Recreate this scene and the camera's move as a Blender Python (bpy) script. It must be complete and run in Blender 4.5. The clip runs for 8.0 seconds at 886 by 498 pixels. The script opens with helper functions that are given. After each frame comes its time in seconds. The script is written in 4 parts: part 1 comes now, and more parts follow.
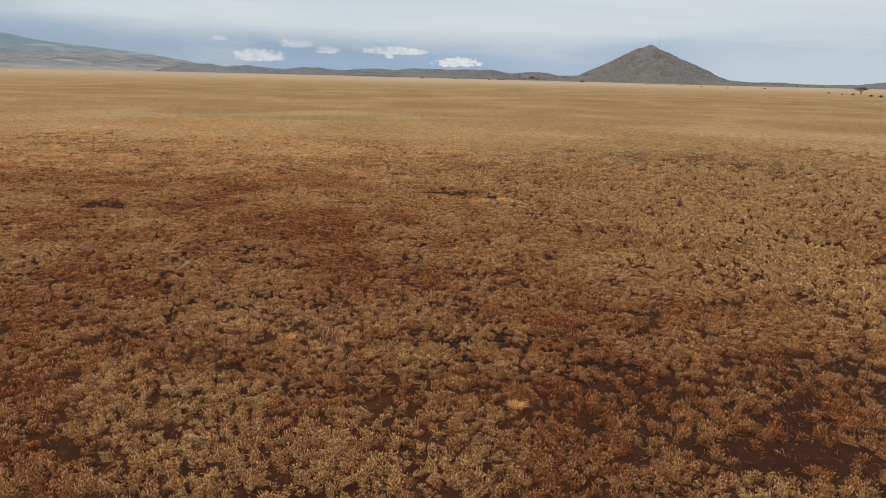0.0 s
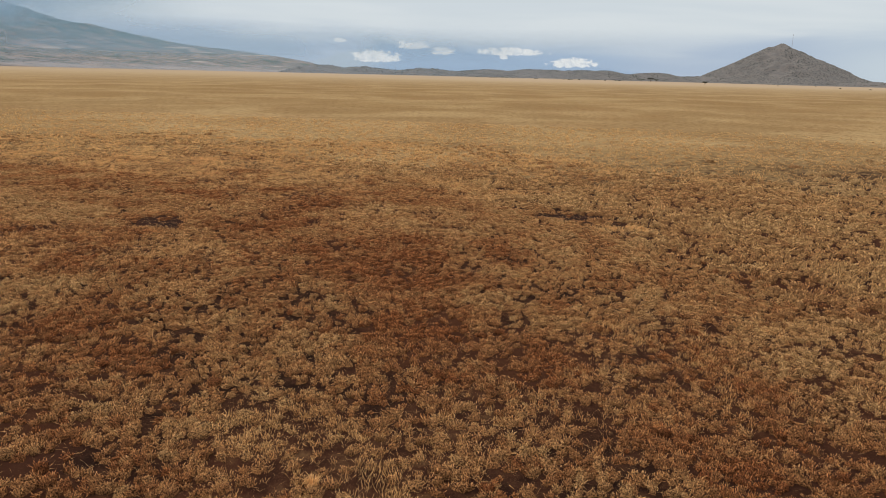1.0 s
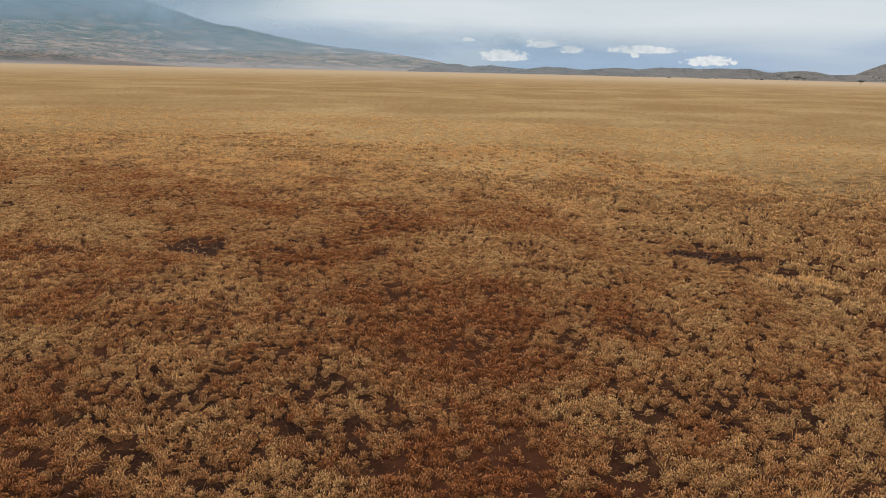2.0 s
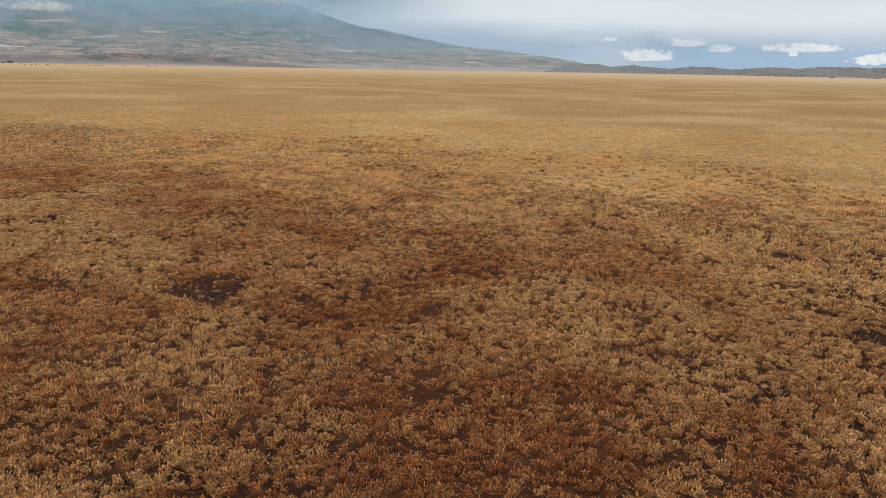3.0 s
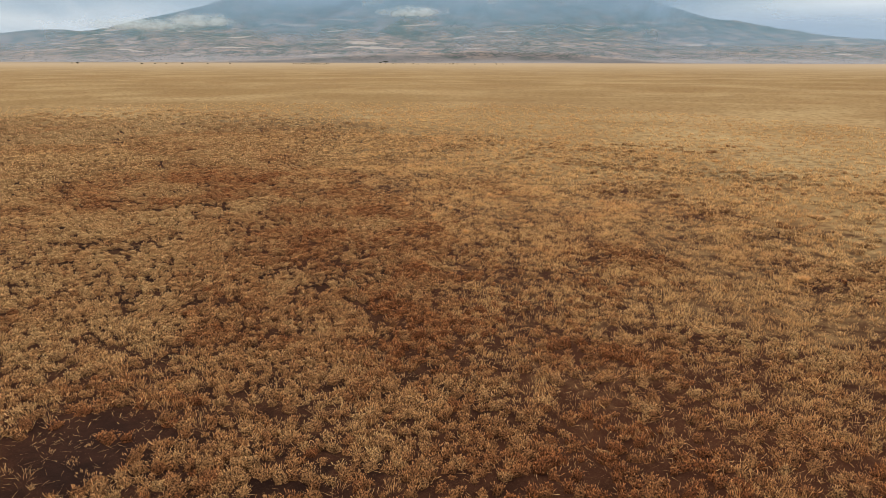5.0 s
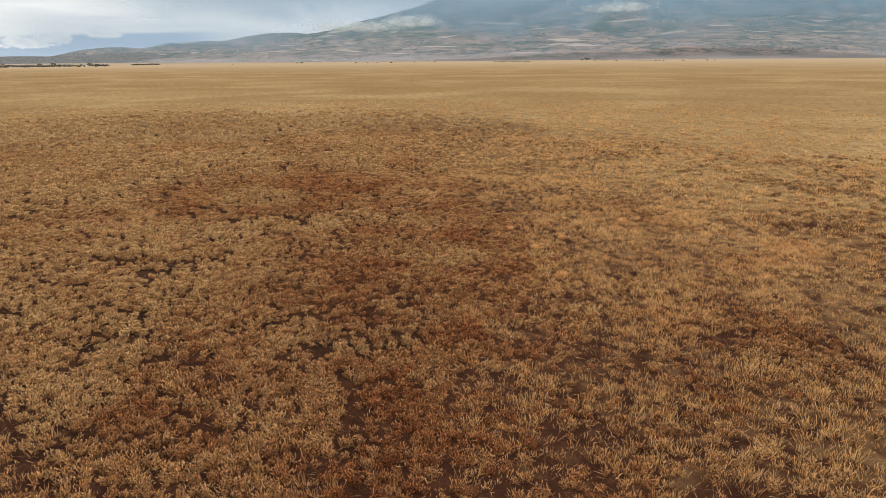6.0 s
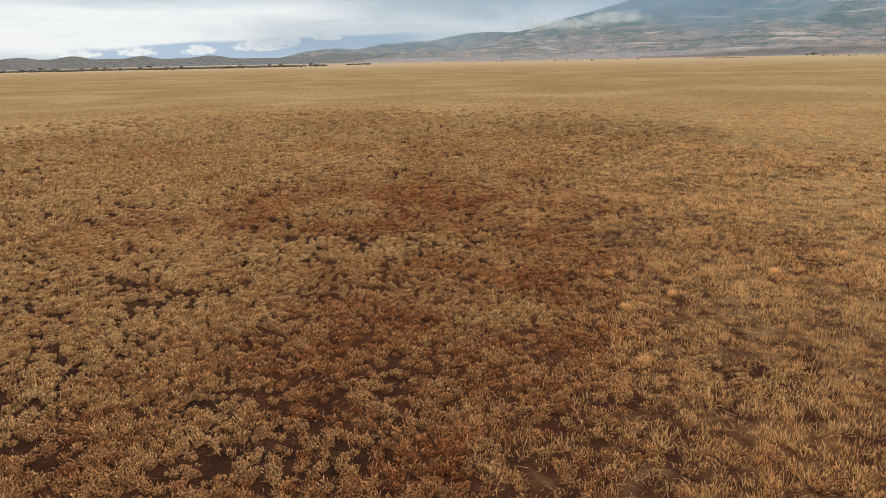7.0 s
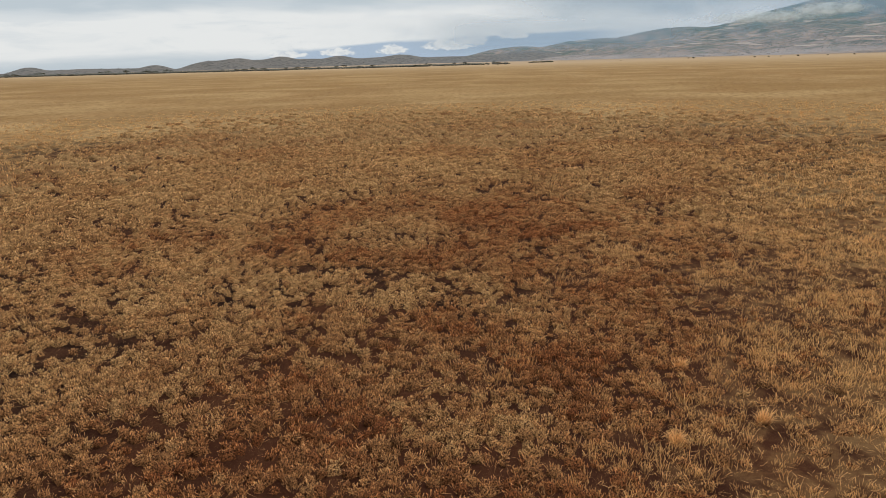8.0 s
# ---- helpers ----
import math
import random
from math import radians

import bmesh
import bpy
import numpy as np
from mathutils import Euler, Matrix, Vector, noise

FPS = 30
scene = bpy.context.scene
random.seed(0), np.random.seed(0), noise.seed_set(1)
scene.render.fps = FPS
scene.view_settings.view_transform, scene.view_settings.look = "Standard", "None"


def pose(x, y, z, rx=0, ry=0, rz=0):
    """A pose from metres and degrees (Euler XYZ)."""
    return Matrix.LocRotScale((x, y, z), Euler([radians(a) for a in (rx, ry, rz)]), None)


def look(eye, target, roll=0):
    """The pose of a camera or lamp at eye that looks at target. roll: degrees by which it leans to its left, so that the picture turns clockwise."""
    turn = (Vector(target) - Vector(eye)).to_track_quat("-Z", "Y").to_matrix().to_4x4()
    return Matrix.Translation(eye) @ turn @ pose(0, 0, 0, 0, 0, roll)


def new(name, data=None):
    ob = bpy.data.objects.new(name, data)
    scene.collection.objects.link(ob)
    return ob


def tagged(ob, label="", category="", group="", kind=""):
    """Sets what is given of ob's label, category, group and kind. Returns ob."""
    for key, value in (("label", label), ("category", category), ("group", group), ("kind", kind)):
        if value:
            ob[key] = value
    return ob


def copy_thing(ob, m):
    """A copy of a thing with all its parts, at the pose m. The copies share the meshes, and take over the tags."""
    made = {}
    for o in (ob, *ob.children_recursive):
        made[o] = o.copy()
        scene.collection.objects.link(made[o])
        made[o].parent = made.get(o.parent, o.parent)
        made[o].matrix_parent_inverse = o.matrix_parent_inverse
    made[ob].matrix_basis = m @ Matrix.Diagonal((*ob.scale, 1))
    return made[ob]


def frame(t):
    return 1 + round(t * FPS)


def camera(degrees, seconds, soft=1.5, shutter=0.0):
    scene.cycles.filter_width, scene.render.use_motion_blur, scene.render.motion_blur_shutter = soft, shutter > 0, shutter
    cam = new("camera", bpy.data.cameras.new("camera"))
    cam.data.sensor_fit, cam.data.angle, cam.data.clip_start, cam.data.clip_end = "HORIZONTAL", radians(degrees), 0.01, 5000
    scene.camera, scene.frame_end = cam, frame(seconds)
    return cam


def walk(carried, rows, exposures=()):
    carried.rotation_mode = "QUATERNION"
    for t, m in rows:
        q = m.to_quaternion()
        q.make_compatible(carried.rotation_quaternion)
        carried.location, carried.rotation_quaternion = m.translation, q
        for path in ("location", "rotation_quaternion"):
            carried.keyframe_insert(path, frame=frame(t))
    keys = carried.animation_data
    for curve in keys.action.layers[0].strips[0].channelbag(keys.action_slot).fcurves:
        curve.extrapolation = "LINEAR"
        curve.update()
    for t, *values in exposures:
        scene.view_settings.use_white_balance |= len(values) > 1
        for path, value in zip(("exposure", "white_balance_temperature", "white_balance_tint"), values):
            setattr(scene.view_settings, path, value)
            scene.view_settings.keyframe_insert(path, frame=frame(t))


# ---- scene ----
cam = camera(65.26, 8.0, soft=0.7)
PATH = [
    (0.0, pose(0.000, 0.000, 7.601, 76.080, -1.249, 0.310)),
    (0.5, pose(-0.160, 4.215, 7.501, 76.044, -1.206, 4.069)),
    (1.0, pose(-0.354, 8.360, 7.369, 75.942, -1.261, 9.404)),
    (1.5, pose(-0.609, 12.420, 7.258, 75.824, -1.180, 14.466)),
    (2.0, pose(-0.945, 16.414, 7.203, 75.653, -1.170, 19.545)),
    (2.5, pose(-1.399, 20.366, 7.178, 75.622, -1.127, 24.871)),
    (3.0, pose(-2.015, 24.269, 7.130, 75.505, -0.957, 30.585)),
    (3.5, pose(-2.850, 28.082, 7.039, 75.340, -0.783, 36.495)),
    (4.0, pose(-3.939, 31.770, 6.921, 75.181, -0.620, 43.240)),
    (4.5, pose(-5.256, 35.332, 6.813, 75.011, -0.394, 50.257)),
    (5.0, pose(-6.800, 38.749, 6.713, 74.947, -0.145, 57.526)),
    (5.5, pose(-8.623, 41.981, 6.626, 75.038, 0.089, 65.563)),
    (6.0, pose(-10.748, 44.983, 6.516, 74.798, 0.385, 73.616)),
    (6.5, pose(-13.200, 47.700, 6.392, 74.798, 0.651, 81.585)),
    (7.0, pose(-15.954, 50.080, 6.270, 74.841, 0.974, 89.611)),
    (7.5, pose(-18.924, 52.099, 6.143, 74.941, 1.143, 97.366)),
    (8.0, pose(-22.089, 53.765, 6.054, 74.977, 1.366, 104.284)),
]
# the clip's camera opens up a little in the middle of the shot
walk(cam, PATH, exposures=((0.0, -0.17), (2.0, -0.07), (4.2, 0.08), (6.0, 0.03), (7.3, -0.05), (8.0, -0.21)))

# ---------------------------------------------------------------- small node helpers


def plug(tree, socket, value):
    if hasattr(value, "is_output"):
        tree.links.new(value, socket)
    elif isinstance(value, (tuple, list)) and len(value) == 3 and socket.type == "RGBA":
        socket.default_value = (*value, 1.0)
    else:
        socket.default_value = value


def calc(tree, op, a, b=None, c=None, clamp=False):
    node = tree.nodes.new("ShaderNodeMath")
    node.operation, node.use_clamp = op, clamp
    for i, v in enumerate((a, b, c)):
        if v is not None:
            plug(tree, node.inputs[i], v)
    return node.outputs[0]


def ramp01(tree, value, lo, hi, out_lo=0.0, out_hi=1.0):
    node = tree.nodes.new("ShaderNodeMapRange")
    node.interpolation_type = "SMOOTHSTEP"
    for i, v in enumerate((value, lo, hi, out_lo, out_hi)):
        plug(tree, node.inputs[i], v)
    return node.outputs[0]


def blend(tree, fac, a, b, how="MIX"):
    node = tree.nodes.new("ShaderNodeMix")
    node.data_type, node.blend_type = "RGBA", how
    plug(tree, node.inputs[0], fac)
    plug(tree, node.inputs[6], a)
    plug(tree, node.inputs[7], b)
    return node.outputs[2]


def cloudy(tree, vector, scale, detail=4.0, rough=0.55, warp=0.0):
    node = tree.nodes.new("ShaderNodeTexNoise")
    node.noise_dimensions = "3D"
    plug(tree, node.inputs["Vector"], vector)
    node.inputs["Scale"].default_value = scale
    node.inputs["Detail"].default_value = detail
    node.inputs["Roughness"].default_value = rough
    node.inputs["Distortion"].default_value = warp
    return node.outputs[0]


def triple(tree, x, y, z):
    node = tree.nodes.new("ShaderNodeCombineXYZ")
    for i, v in enumerate((x, y, z)):
        plug(tree, node.inputs[i], v)
    return node.outputs[0]


def stretched(tree, vector, sx, sy, sz):
    node = tree.nodes.new("ShaderNodeVectorMath")
    node.operation = "MULTIPLY"
    plug(tree, node.inputs[0], vector)
    node.inputs[1].default_value = (sx, sy, sz)
    return node.outputs[0]


# ---------------------------------------------------------------- sky and sun

SUN_AZ, SUN_EL = 62.0, 66.0  # degrees to the left of +y, degrees up

world = bpy.data.worlds.new("world")
scene.world = world
world.use_nodes = True
wt = world.node_tree
wt.nodes.clear()
sky = wt.nodes.new("ShaderNodeTexSky")
sky.sky_type, sky.sun_disc = "NISHITA", False
sky.sun_elevation, sky.sun_rotation = radians(SUN_EL), radians(-SUN_AZ)
coord = wt.nodes.new("ShaderNodeTexCoord")
split = wt.nodes.new("ShaderNodeSeparateXYZ")
wt.links.new(coord.outputs["Generated"], split.inputs[0])
AZ = calc(wt, "MULTIPLY", calc(wt, "ARCTAN2", calc(wt, "MULTIPLY", split.outputs[0], -1.0), split.outputs[1]), 57.2958)
EL = calc(wt, "MULTIPLY", calc(wt, "ARCSINE", split.outputs[2]), 57.2958)

# layered overcast: blue-grey low down, paler bands above
low = blend(wt, ramp01(wt, EL, 2.4, 4.4), (0.46, 0.56, 0.70), (0.68, 0.75, 0.80))
low = blend(wt, ramp01(wt, EL, 4.5, 14.0), low, (0.79, 0.83, 0.86))
flat = triple(wt, calc(wt, "MULTIPLY", AZ, 0.045), calc(wt, "MULTIPLY", EL, 0.42), 0.7)
bands = cloudy(wt, flat, 1.0, 5.0, 0.5, 0.4)
band_lift = ramp01(wt, EL, 0.5, 5.0, 0.25, 1.0)
cover = blend(wt, calc(wt, "MULTIPLY", ramp01(wt, bands, 0.42, 0.68), band_lift), low, (0.74, 0.80, 0.835))
# the side of the hidden sun is whiter, with a grey sheet higher up
sunward = ramp01(wt, AZ, 70.0, 94.0)
wisps = cloudy(wt, triple(wt, calc(wt, "MULTIPLY", AZ, 0.07), calc(wt, "MULTIPLY", EL, 0.42), 3.1), 1.0, 5.0, 0.5, 0.3)
lift = calc(wt, "ADD", EL, calc(wt, "MULTIPLY", calc(wt, "SUBTRACT", wisps, 0.5), 3.6))
layer = ramp01(wt, calc(wt, "ABSOLUTE", calc(wt, "SUBTRACT", lift, ramp01(wt, AZ, 85.0, 130.0, 3.1, 2.4))), 2.3, 0.9)
whites = blend(wt, layer, (0.60, 0.68, 0.74), (0.92, 0.94, 0.94))
tatters = cloudy(wt, triple(wt, calc(wt, "MULTIPLY", AZ, 0.15), calc(wt, "MULTIPLY", EL, 0.95), 5.5), 1.0, 6.0, 0.55, 0.5)
whites = blend(wt, ramp01(wt, tatters, 0.46, 0.68, 0.0, 0.55), whites, (0.72, 0.78, 0.825))
whites = blend(wt, ramp01(wt, EL, 6.0, 16.0), whites, (0.84, 0.87, 0.89))
cover = blend(wt, sunward, cover, whites)
# a long gap under the cloud base where blue air shows
gap_top = calc(wt, "ADD", calc(wt, "MULTIPLY", wisps, 2.6), ramp01(wt, AZ, 130.0, 102.0, -1.5, 0.75))
gap = calc(wt, "MULTIPLY", ramp01(wt, calc(wt, "SUBTRACT", gap_top, EL), -0.15, 0.25), sunward)
gap = calc(wt, "MULTIPLY", gap, ramp01(wt, AZ, 88.0, 94.0))
cover = blend(wt, gap, cover, (0.46, 0.575, 0.72))
blue = calc(wt, "MULTIPLY", ramp01(wt, calc(wt, "ADD", EL, calc(wt, "MULTIPLY", bands, 1.6)), 3.9, 2.4), calc(wt, "MULTIPLY", ramp01(wt, AZ, 18.0, 13.0), ramp01(wt, AZ, -9.0, 0.0)))
cover = blend(wt, calc(wt, "MULTIPLY", blue, 0.9), cover, (0.38, 0.51, 0.69))
pale_side = calc(wt, "MULTIPLY", ramp01(wt, AZ, -15.0, -23.0), ramp01(wt, EL, 5.0, 1.0))
cover = blend(wt, calc(wt, "MULTIPLY", pale_side, 0.7), cover, (0.66, 0.75, 0.80))
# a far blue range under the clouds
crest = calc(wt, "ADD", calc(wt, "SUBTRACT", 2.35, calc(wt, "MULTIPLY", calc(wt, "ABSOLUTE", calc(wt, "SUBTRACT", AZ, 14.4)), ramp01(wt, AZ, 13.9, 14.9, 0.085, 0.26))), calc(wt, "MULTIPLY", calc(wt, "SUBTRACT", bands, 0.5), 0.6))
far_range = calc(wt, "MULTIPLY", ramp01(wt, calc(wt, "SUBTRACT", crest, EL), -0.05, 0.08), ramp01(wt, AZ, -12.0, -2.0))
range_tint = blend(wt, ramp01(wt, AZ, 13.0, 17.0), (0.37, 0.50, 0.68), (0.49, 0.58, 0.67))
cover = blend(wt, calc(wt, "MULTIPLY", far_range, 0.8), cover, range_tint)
# small cumulus heaps: azimuth, elevation, half width, half height in degrees
PUFFS = ((14.8, 1.20, 2.2, 0.72), (11.9, 2.2, 1.4, 0.52), (9.6, 1.8, 1.1, 0.46), (4.2, 1.85, 3.1, 0.46), (4.6, 1.5, 0.4, 0.35),
         (-0.8, 1.05, 2.0, 0.6), (17.6, 2.5, 0.5, 0.25), (112.6, 0.95, 1.5, 0.5), (108.3, 1.0, 1.3, 0.6),
         (103.8, 1.3, 2.1, 0.75), (101.8, 1.6, 1.2, 0.8), (98.8, 2.0, 1.4, 0.7), (116.5, 0.85, 1.6, 0.5))
fine = cloudy(wt, triple(wt, calc(wt, "MULTIPLY", AZ, 1.7), calc(wt, "MULTIPLY", EL, 2.9), 9.0), 1.0, 8.0, 0.62, 0.3)
heap = None
for a, e, w, h in PUFFS:
    da = calc(wt, "DIVIDE", calc(wt, "SUBTRACT", AZ, a), w)
    de = calc(wt, "DIVIDE", calc(wt, "SUBTRACT", EL, e), h)
    de = calc(wt, "ADD", calc(wt, "MAXIMUM", de, 0.0), calc(wt, "MULTIPLY", calc(wt, "MINIMUM", de, 0.0), 2.4))
    one = calc(wt, "SUBTRACT", 1.0, calc(wt, "ADD", calc(wt, "MULTIPLY", da, da), calc(wt, "MULTIPLY", de, de)))
    heap = one if heap is None else calc(wt, "MAXIMUM", heap, one)
heap = calc(wt, "ADD", heap, calc(wt, "MULTIPLY", calc(wt, "SUBTRACT", fine, 0.5), 2.9))
heap_shade = blend(wt, ramp01(wt, fine, 0.35, 0.6), (0.72, 0.77, 0.82), (0.90, 0.92, 0.92))
cover = blend(wt, calc(wt, "MULTIPLY", ramp01(wt, heap, 0.0, 0.6), 0.95), cover, heap_shade)
cover = blend(wt, ramp01(wt, EL, 9.0, 45.0), cover, (1.12, 1.14, 1.16))
scaled = blend(wt, 1.0, cover, (10.0, 10.0, 10.0), "MULTIPLY")
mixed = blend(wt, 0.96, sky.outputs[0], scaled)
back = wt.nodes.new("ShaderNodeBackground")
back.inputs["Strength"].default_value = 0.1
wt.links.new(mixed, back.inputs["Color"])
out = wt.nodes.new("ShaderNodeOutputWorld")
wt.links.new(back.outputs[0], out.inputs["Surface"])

sun_data = bpy.data.lights.new("sun", "SUN")
sun_data.energy, sun_data.angle, sun_data.color = 2.4, radians(9), (1.0, 0.95, 0.87)
sun = new("sun", sun_data)
toward = Vector((-math.sin(radians(SUN_AZ)) * math.cos(radians(SUN_EL)), math.cos(radians(SUN_AZ)) * math.cos(radians(SUN_EL)), math.sin(radians(SUN_EL))))
sun.matrix_world = look(toward * 50, (0, 0, 0))

# ---------------------------------------------------------------- fields of noise over the plan


def lattice(ix, iy, seed):
    h = (ix.astype(np.int64) * 374761393 + iy.astype(np.int64) * 668265263 + seed * 974634777) & 0x7FFFFFFF
    h = ((h ^ (h >> 13)) * 1274126177) & 0x7FFFFFFF
    h = (h ^ (h >> 16)) & 0xFFFF
    return h / 65535.0


def field(x, y, size, seed=0, octaves=3):
    """Smooth noise from 0 to 1 over the plan, with features about size metres wide."""
    total, weight, amp = np.zeros_like(x, float), 0.0, 1.0
    for o in range(octaves):
        u, v = x / size * 2**o + 17.3 * o, y / size * 2**o - 9.1 * o
        iu, iv = np.floor(u), np.floor(v)
        fu, fv = u - iu, v - iv
        fu, fv = fu * fu * (3 - 2 * fu), fv * fv * (3 - 2 * fv)
        a, b = lattice(iu, iv, seed + o), lattice(iu + 1, iv, seed + o)
        c, d = lattice(iu, iv + 1, seed + o), lattice(iu + 1, iv + 1, seed + o)
        total += amp * ((a * (1 - fu) + b * fu) * (1 - fv) + (c * (1 - fu) + d * fu) * fv)
        weight += amp
        amp *= 0.55
    return total / weight


def ease(v, lo, hi):
    t = np.clip((v - lo) / (hi - lo), 0, 1)
    return t * t * (3 - 2 * t)


def spots(x, y, table, ragged=0.5, seed=5):
    """Soft ellipses on the plan (x, y, half width, half depth, weight), with ragged rims."""
    best = np.zeros_like(x, float)
    rough = (field(x, y, 2.2, seed, 3) - 0.5) * 2 * ragged
    for cx, cy, rx, ry, w in table:
        d = np.sqrt(((x - cx) / rx) ** 2 + ((y - cy) / ry) ** 2) + rough
        best = np.maximum(best, w * (1 - ease(d, 0.55, 1.15)))
    return best


# stretches of tall straw, of pale scrub, of red scrub and of bare dark soil
STRAW = ((-9, 43, 5, 6, 0.65), (-25, 53, 14, 5, 0.7), (-40, 55.5, 10, 4, 0.6), (-20, 51, 9, 4.5, 0.6), (-8, 53, 7, 6, 0.5), (-4, 20, 3.5, 2.5, 0.6), (3, 43.6, 2.4, 1.1, 1.0), (-18, 57, 5, 4, 0.9), (-21, 52.5, 4, 2.5, 0.5), (-30, 61, 12, 7, 0.95), (-20, 72, 18, 13, 0.9),
         (-42, 68, 14, 9, 0.9), (-41, 58, 9, 4.5, 0.8), (-33, 57.5, 7, 3.5, 0.85), (-14, 50, 6, 5, 0.85), (-10, 46, 4, 4, 0.6), (-19, 49, 4, 2.5, 0.6), (-26, 55.5, 5, 3, 0.7),
         (-54, 63, 10, 5, 0.7), (-8, 68, 12, 9, 0.8), (-44, 54, 4, 2, 0.5), (-36, 39, 2, 1.2, 0.4), (-42, 40, 3, 2, 0.45), (-30, 35, 5, 2, 0.5))
PALE = ((-37.5, 40.7, 5, 3.2, 1.0), (-31, 40.3, 4, 3.5, 0.65), (-25, 40, 3, 2.5, 0.7), (-33, 37, 6, 4, 0.8), (-45, 34, 10, 7, 0.6), (-30, 45, 7, 2.5, 0.6),
        (6, 42, 7, 6, 0.25), (18, 52, 14, 10, 0.2), (-8, 21, 3, 2, 0.4), (-40, 36, 7, 5, 0.6), (-28, 56, 2, 1.5, 0.5))
RED = ((21, 42, 10, 9, 0.5), (15, 19, 7, 6, 0.45), (-33.5, 46, 4, 2.5, 0.5), (-48, 43, 6, 3, 0.5), (-9.5, 40, 4, 4, 0.5), (-8, 63, 2.4, 4.5, 1.0), (-14, 115, 9, 6, 0.8), (-124, 31, 4, 8, 0.6), (-84, 60.5, 2.5, 5, 0.6), (10, 22, 9, 8, 0.55), (-11, 17, 4, 4, 0.9), (-3.5, 27.5, 4, 3, 0.6), (10.5, 33.5, 4, 3, 0.8), (18, 29, 5, 3.5, 0.8), (-6.5, 36, 4.5, 5.5, 0.7), (-3, 27, 3.5, 3.5, 0.95), (-23.5, 47, 4, 2.5, 0.5),
       (-14, 40, 2.6, 2.6, 0.8), (-13.5, 49, 4.5, 5, 0.6), (-6.5, 46, 4, 6, 0.45), (-32, 48, 6.5, 3, 0.8), (-50, 49.5, 10, 3.5, 0.55), (-66, 50, 5, 4, 0.5), (-25, 44, 3, 2.5, 0.5),
       (-5.5, 33, 3, 4, 0.8), (1, 13, 14, 4, 0.75), (9, 15, 5, 4, 0.8), (-38, 54, 5, 2, 0.5), (-31, 52, 3, 2, 0.6), (-28, 50, 4, 3, 0.6))
BARE = ((10, 15, 6, 3.5, 0.45), (-19.6, 38.9, 2.2, 1.5, 0.75), (0.2, 46.2, 1.9, 0.9, 1.0), (-13.3, 53.4, 0.9, 0.5, 0.7), (-24.5, 36.5, 1.2, 0.8, 0.6))


def off_line(x, y, px, py):
    best = np.full_like(x, 1e9)
    for x0, y0, x1, y1 in zip(px, py, px[1:], py[1:]):
        dx, dy = x1 - x0, y1 - y0
        t = np.clip(((x - x0) * dx + (y - y0) * dy) / (dx * dx + dy * dy), 0, 1)
        best = np.minimum(best, np.hypot(x - x0 - t * dx, y - y0 - t * dy))
    return best


def pasture(x, y, reach=1.0):
    """Distance from the herd track, as a share of reach."""
    return off_line(x, y, (1.0, -3.0, -8.0, -16.0, -27.0, -40.0), (14.0, 25.0, 35.0, 45.0, 50.0, 49.0)) / reach


def outland(x, y):
    """Distance from the middle of the belt of scrub, in metres, with a ragged rim."""
    d = off_line(x, y, (38.0, 15.0, 1.0, -7.0, -14.0, -25.0, -40.0, -62.0, -88.0), (54.0, 34.0, 20.0, 31.0, 38.5, 41.5, 43.0, 41.0, 36.0))
    return d + 22 * (field(x, y, 24.0, 66, 3) - 0.5) + 12 * (field(x, y, 3.5, 68, 2) - 0.5)


def straw_at(x, y):
    far = ease(outland(x, y), 2, 46)
    wide = ease(field(x, y, 13.0, 21, 3), 0.47, 0.66)
    s = np.maximum(0.88 * far + 0.12 * wide, 0.5 * wide)
    return np.clip(np.maximum(s, spots(x, y, STRAW)) - 0.7 * spots(x, y, RED, 0.6, 8) * (1 - 0.6 * far), 0, 1)


def red_at(x, y):
    return np.clip(np.maximum(0.72 * spots(x, y, RED, 0.75, 8), 0.5 * ease(field(x, y, 7.0, 33, 3), 0.52, 0.68)), 0, 1)


def pale_at(x, y):
    return np.clip(np.maximum(spots(x, y, PALE, 0.6, 11), 0.8 * ease(field(x, y, 9.0, 47, 3), 0.55, 0.70)), 0, 1)


def bare_at(x, y):
    return np.clip(np.maximum(spots(x, y, BARE, 0.75, 14), 0.5 * ease(field(x, y, 3.2, 58, 3), 0.77, 0.86)), 0, 1)


def lie_at(x, y):
    """Height of the ground."""
    r = np.hypot(x, y)
    apron = 7.0 * ease(-x * 0.80 + y * 0.60, 700, 2100)
    return apron + 0.10 * (field(x, y, 6.0, 71, 3) - 0.5) * (1 - ease(r, 300, 900)) + 0.04 * (field(x, y, 1.3, 72, 2) - 0.5) * (1 - ease(r, 80, 200))


# ---------------------------------------------------------------- materials


def material(name):
    mat = bpy.data.materials.new(name)
    mat.use_nodes = True
    tree = mat.node_tree
    bsdf = tree.nodes["Principled BSDF"]
    bsdf.inputs["Specular IOR Level"].default_value = 0.2
    bsdf.inputs["Roughness"].default_value = 0.9
    return mat, tree, bsdf


def attribute(tree, name):
    node = tree.nodes.new("ShaderNodeAttribute")
    node.attribute_name = name
    parts = tree.nodes.new("ShaderNodeSeparateColor")
    tree.links.new(node.outputs["Color"], parts.inputs[0])
    return parts.outputs


def place_of(tree):
    return tree.nodes.new("ShaderNodeTexCoord").outputs["Object"]


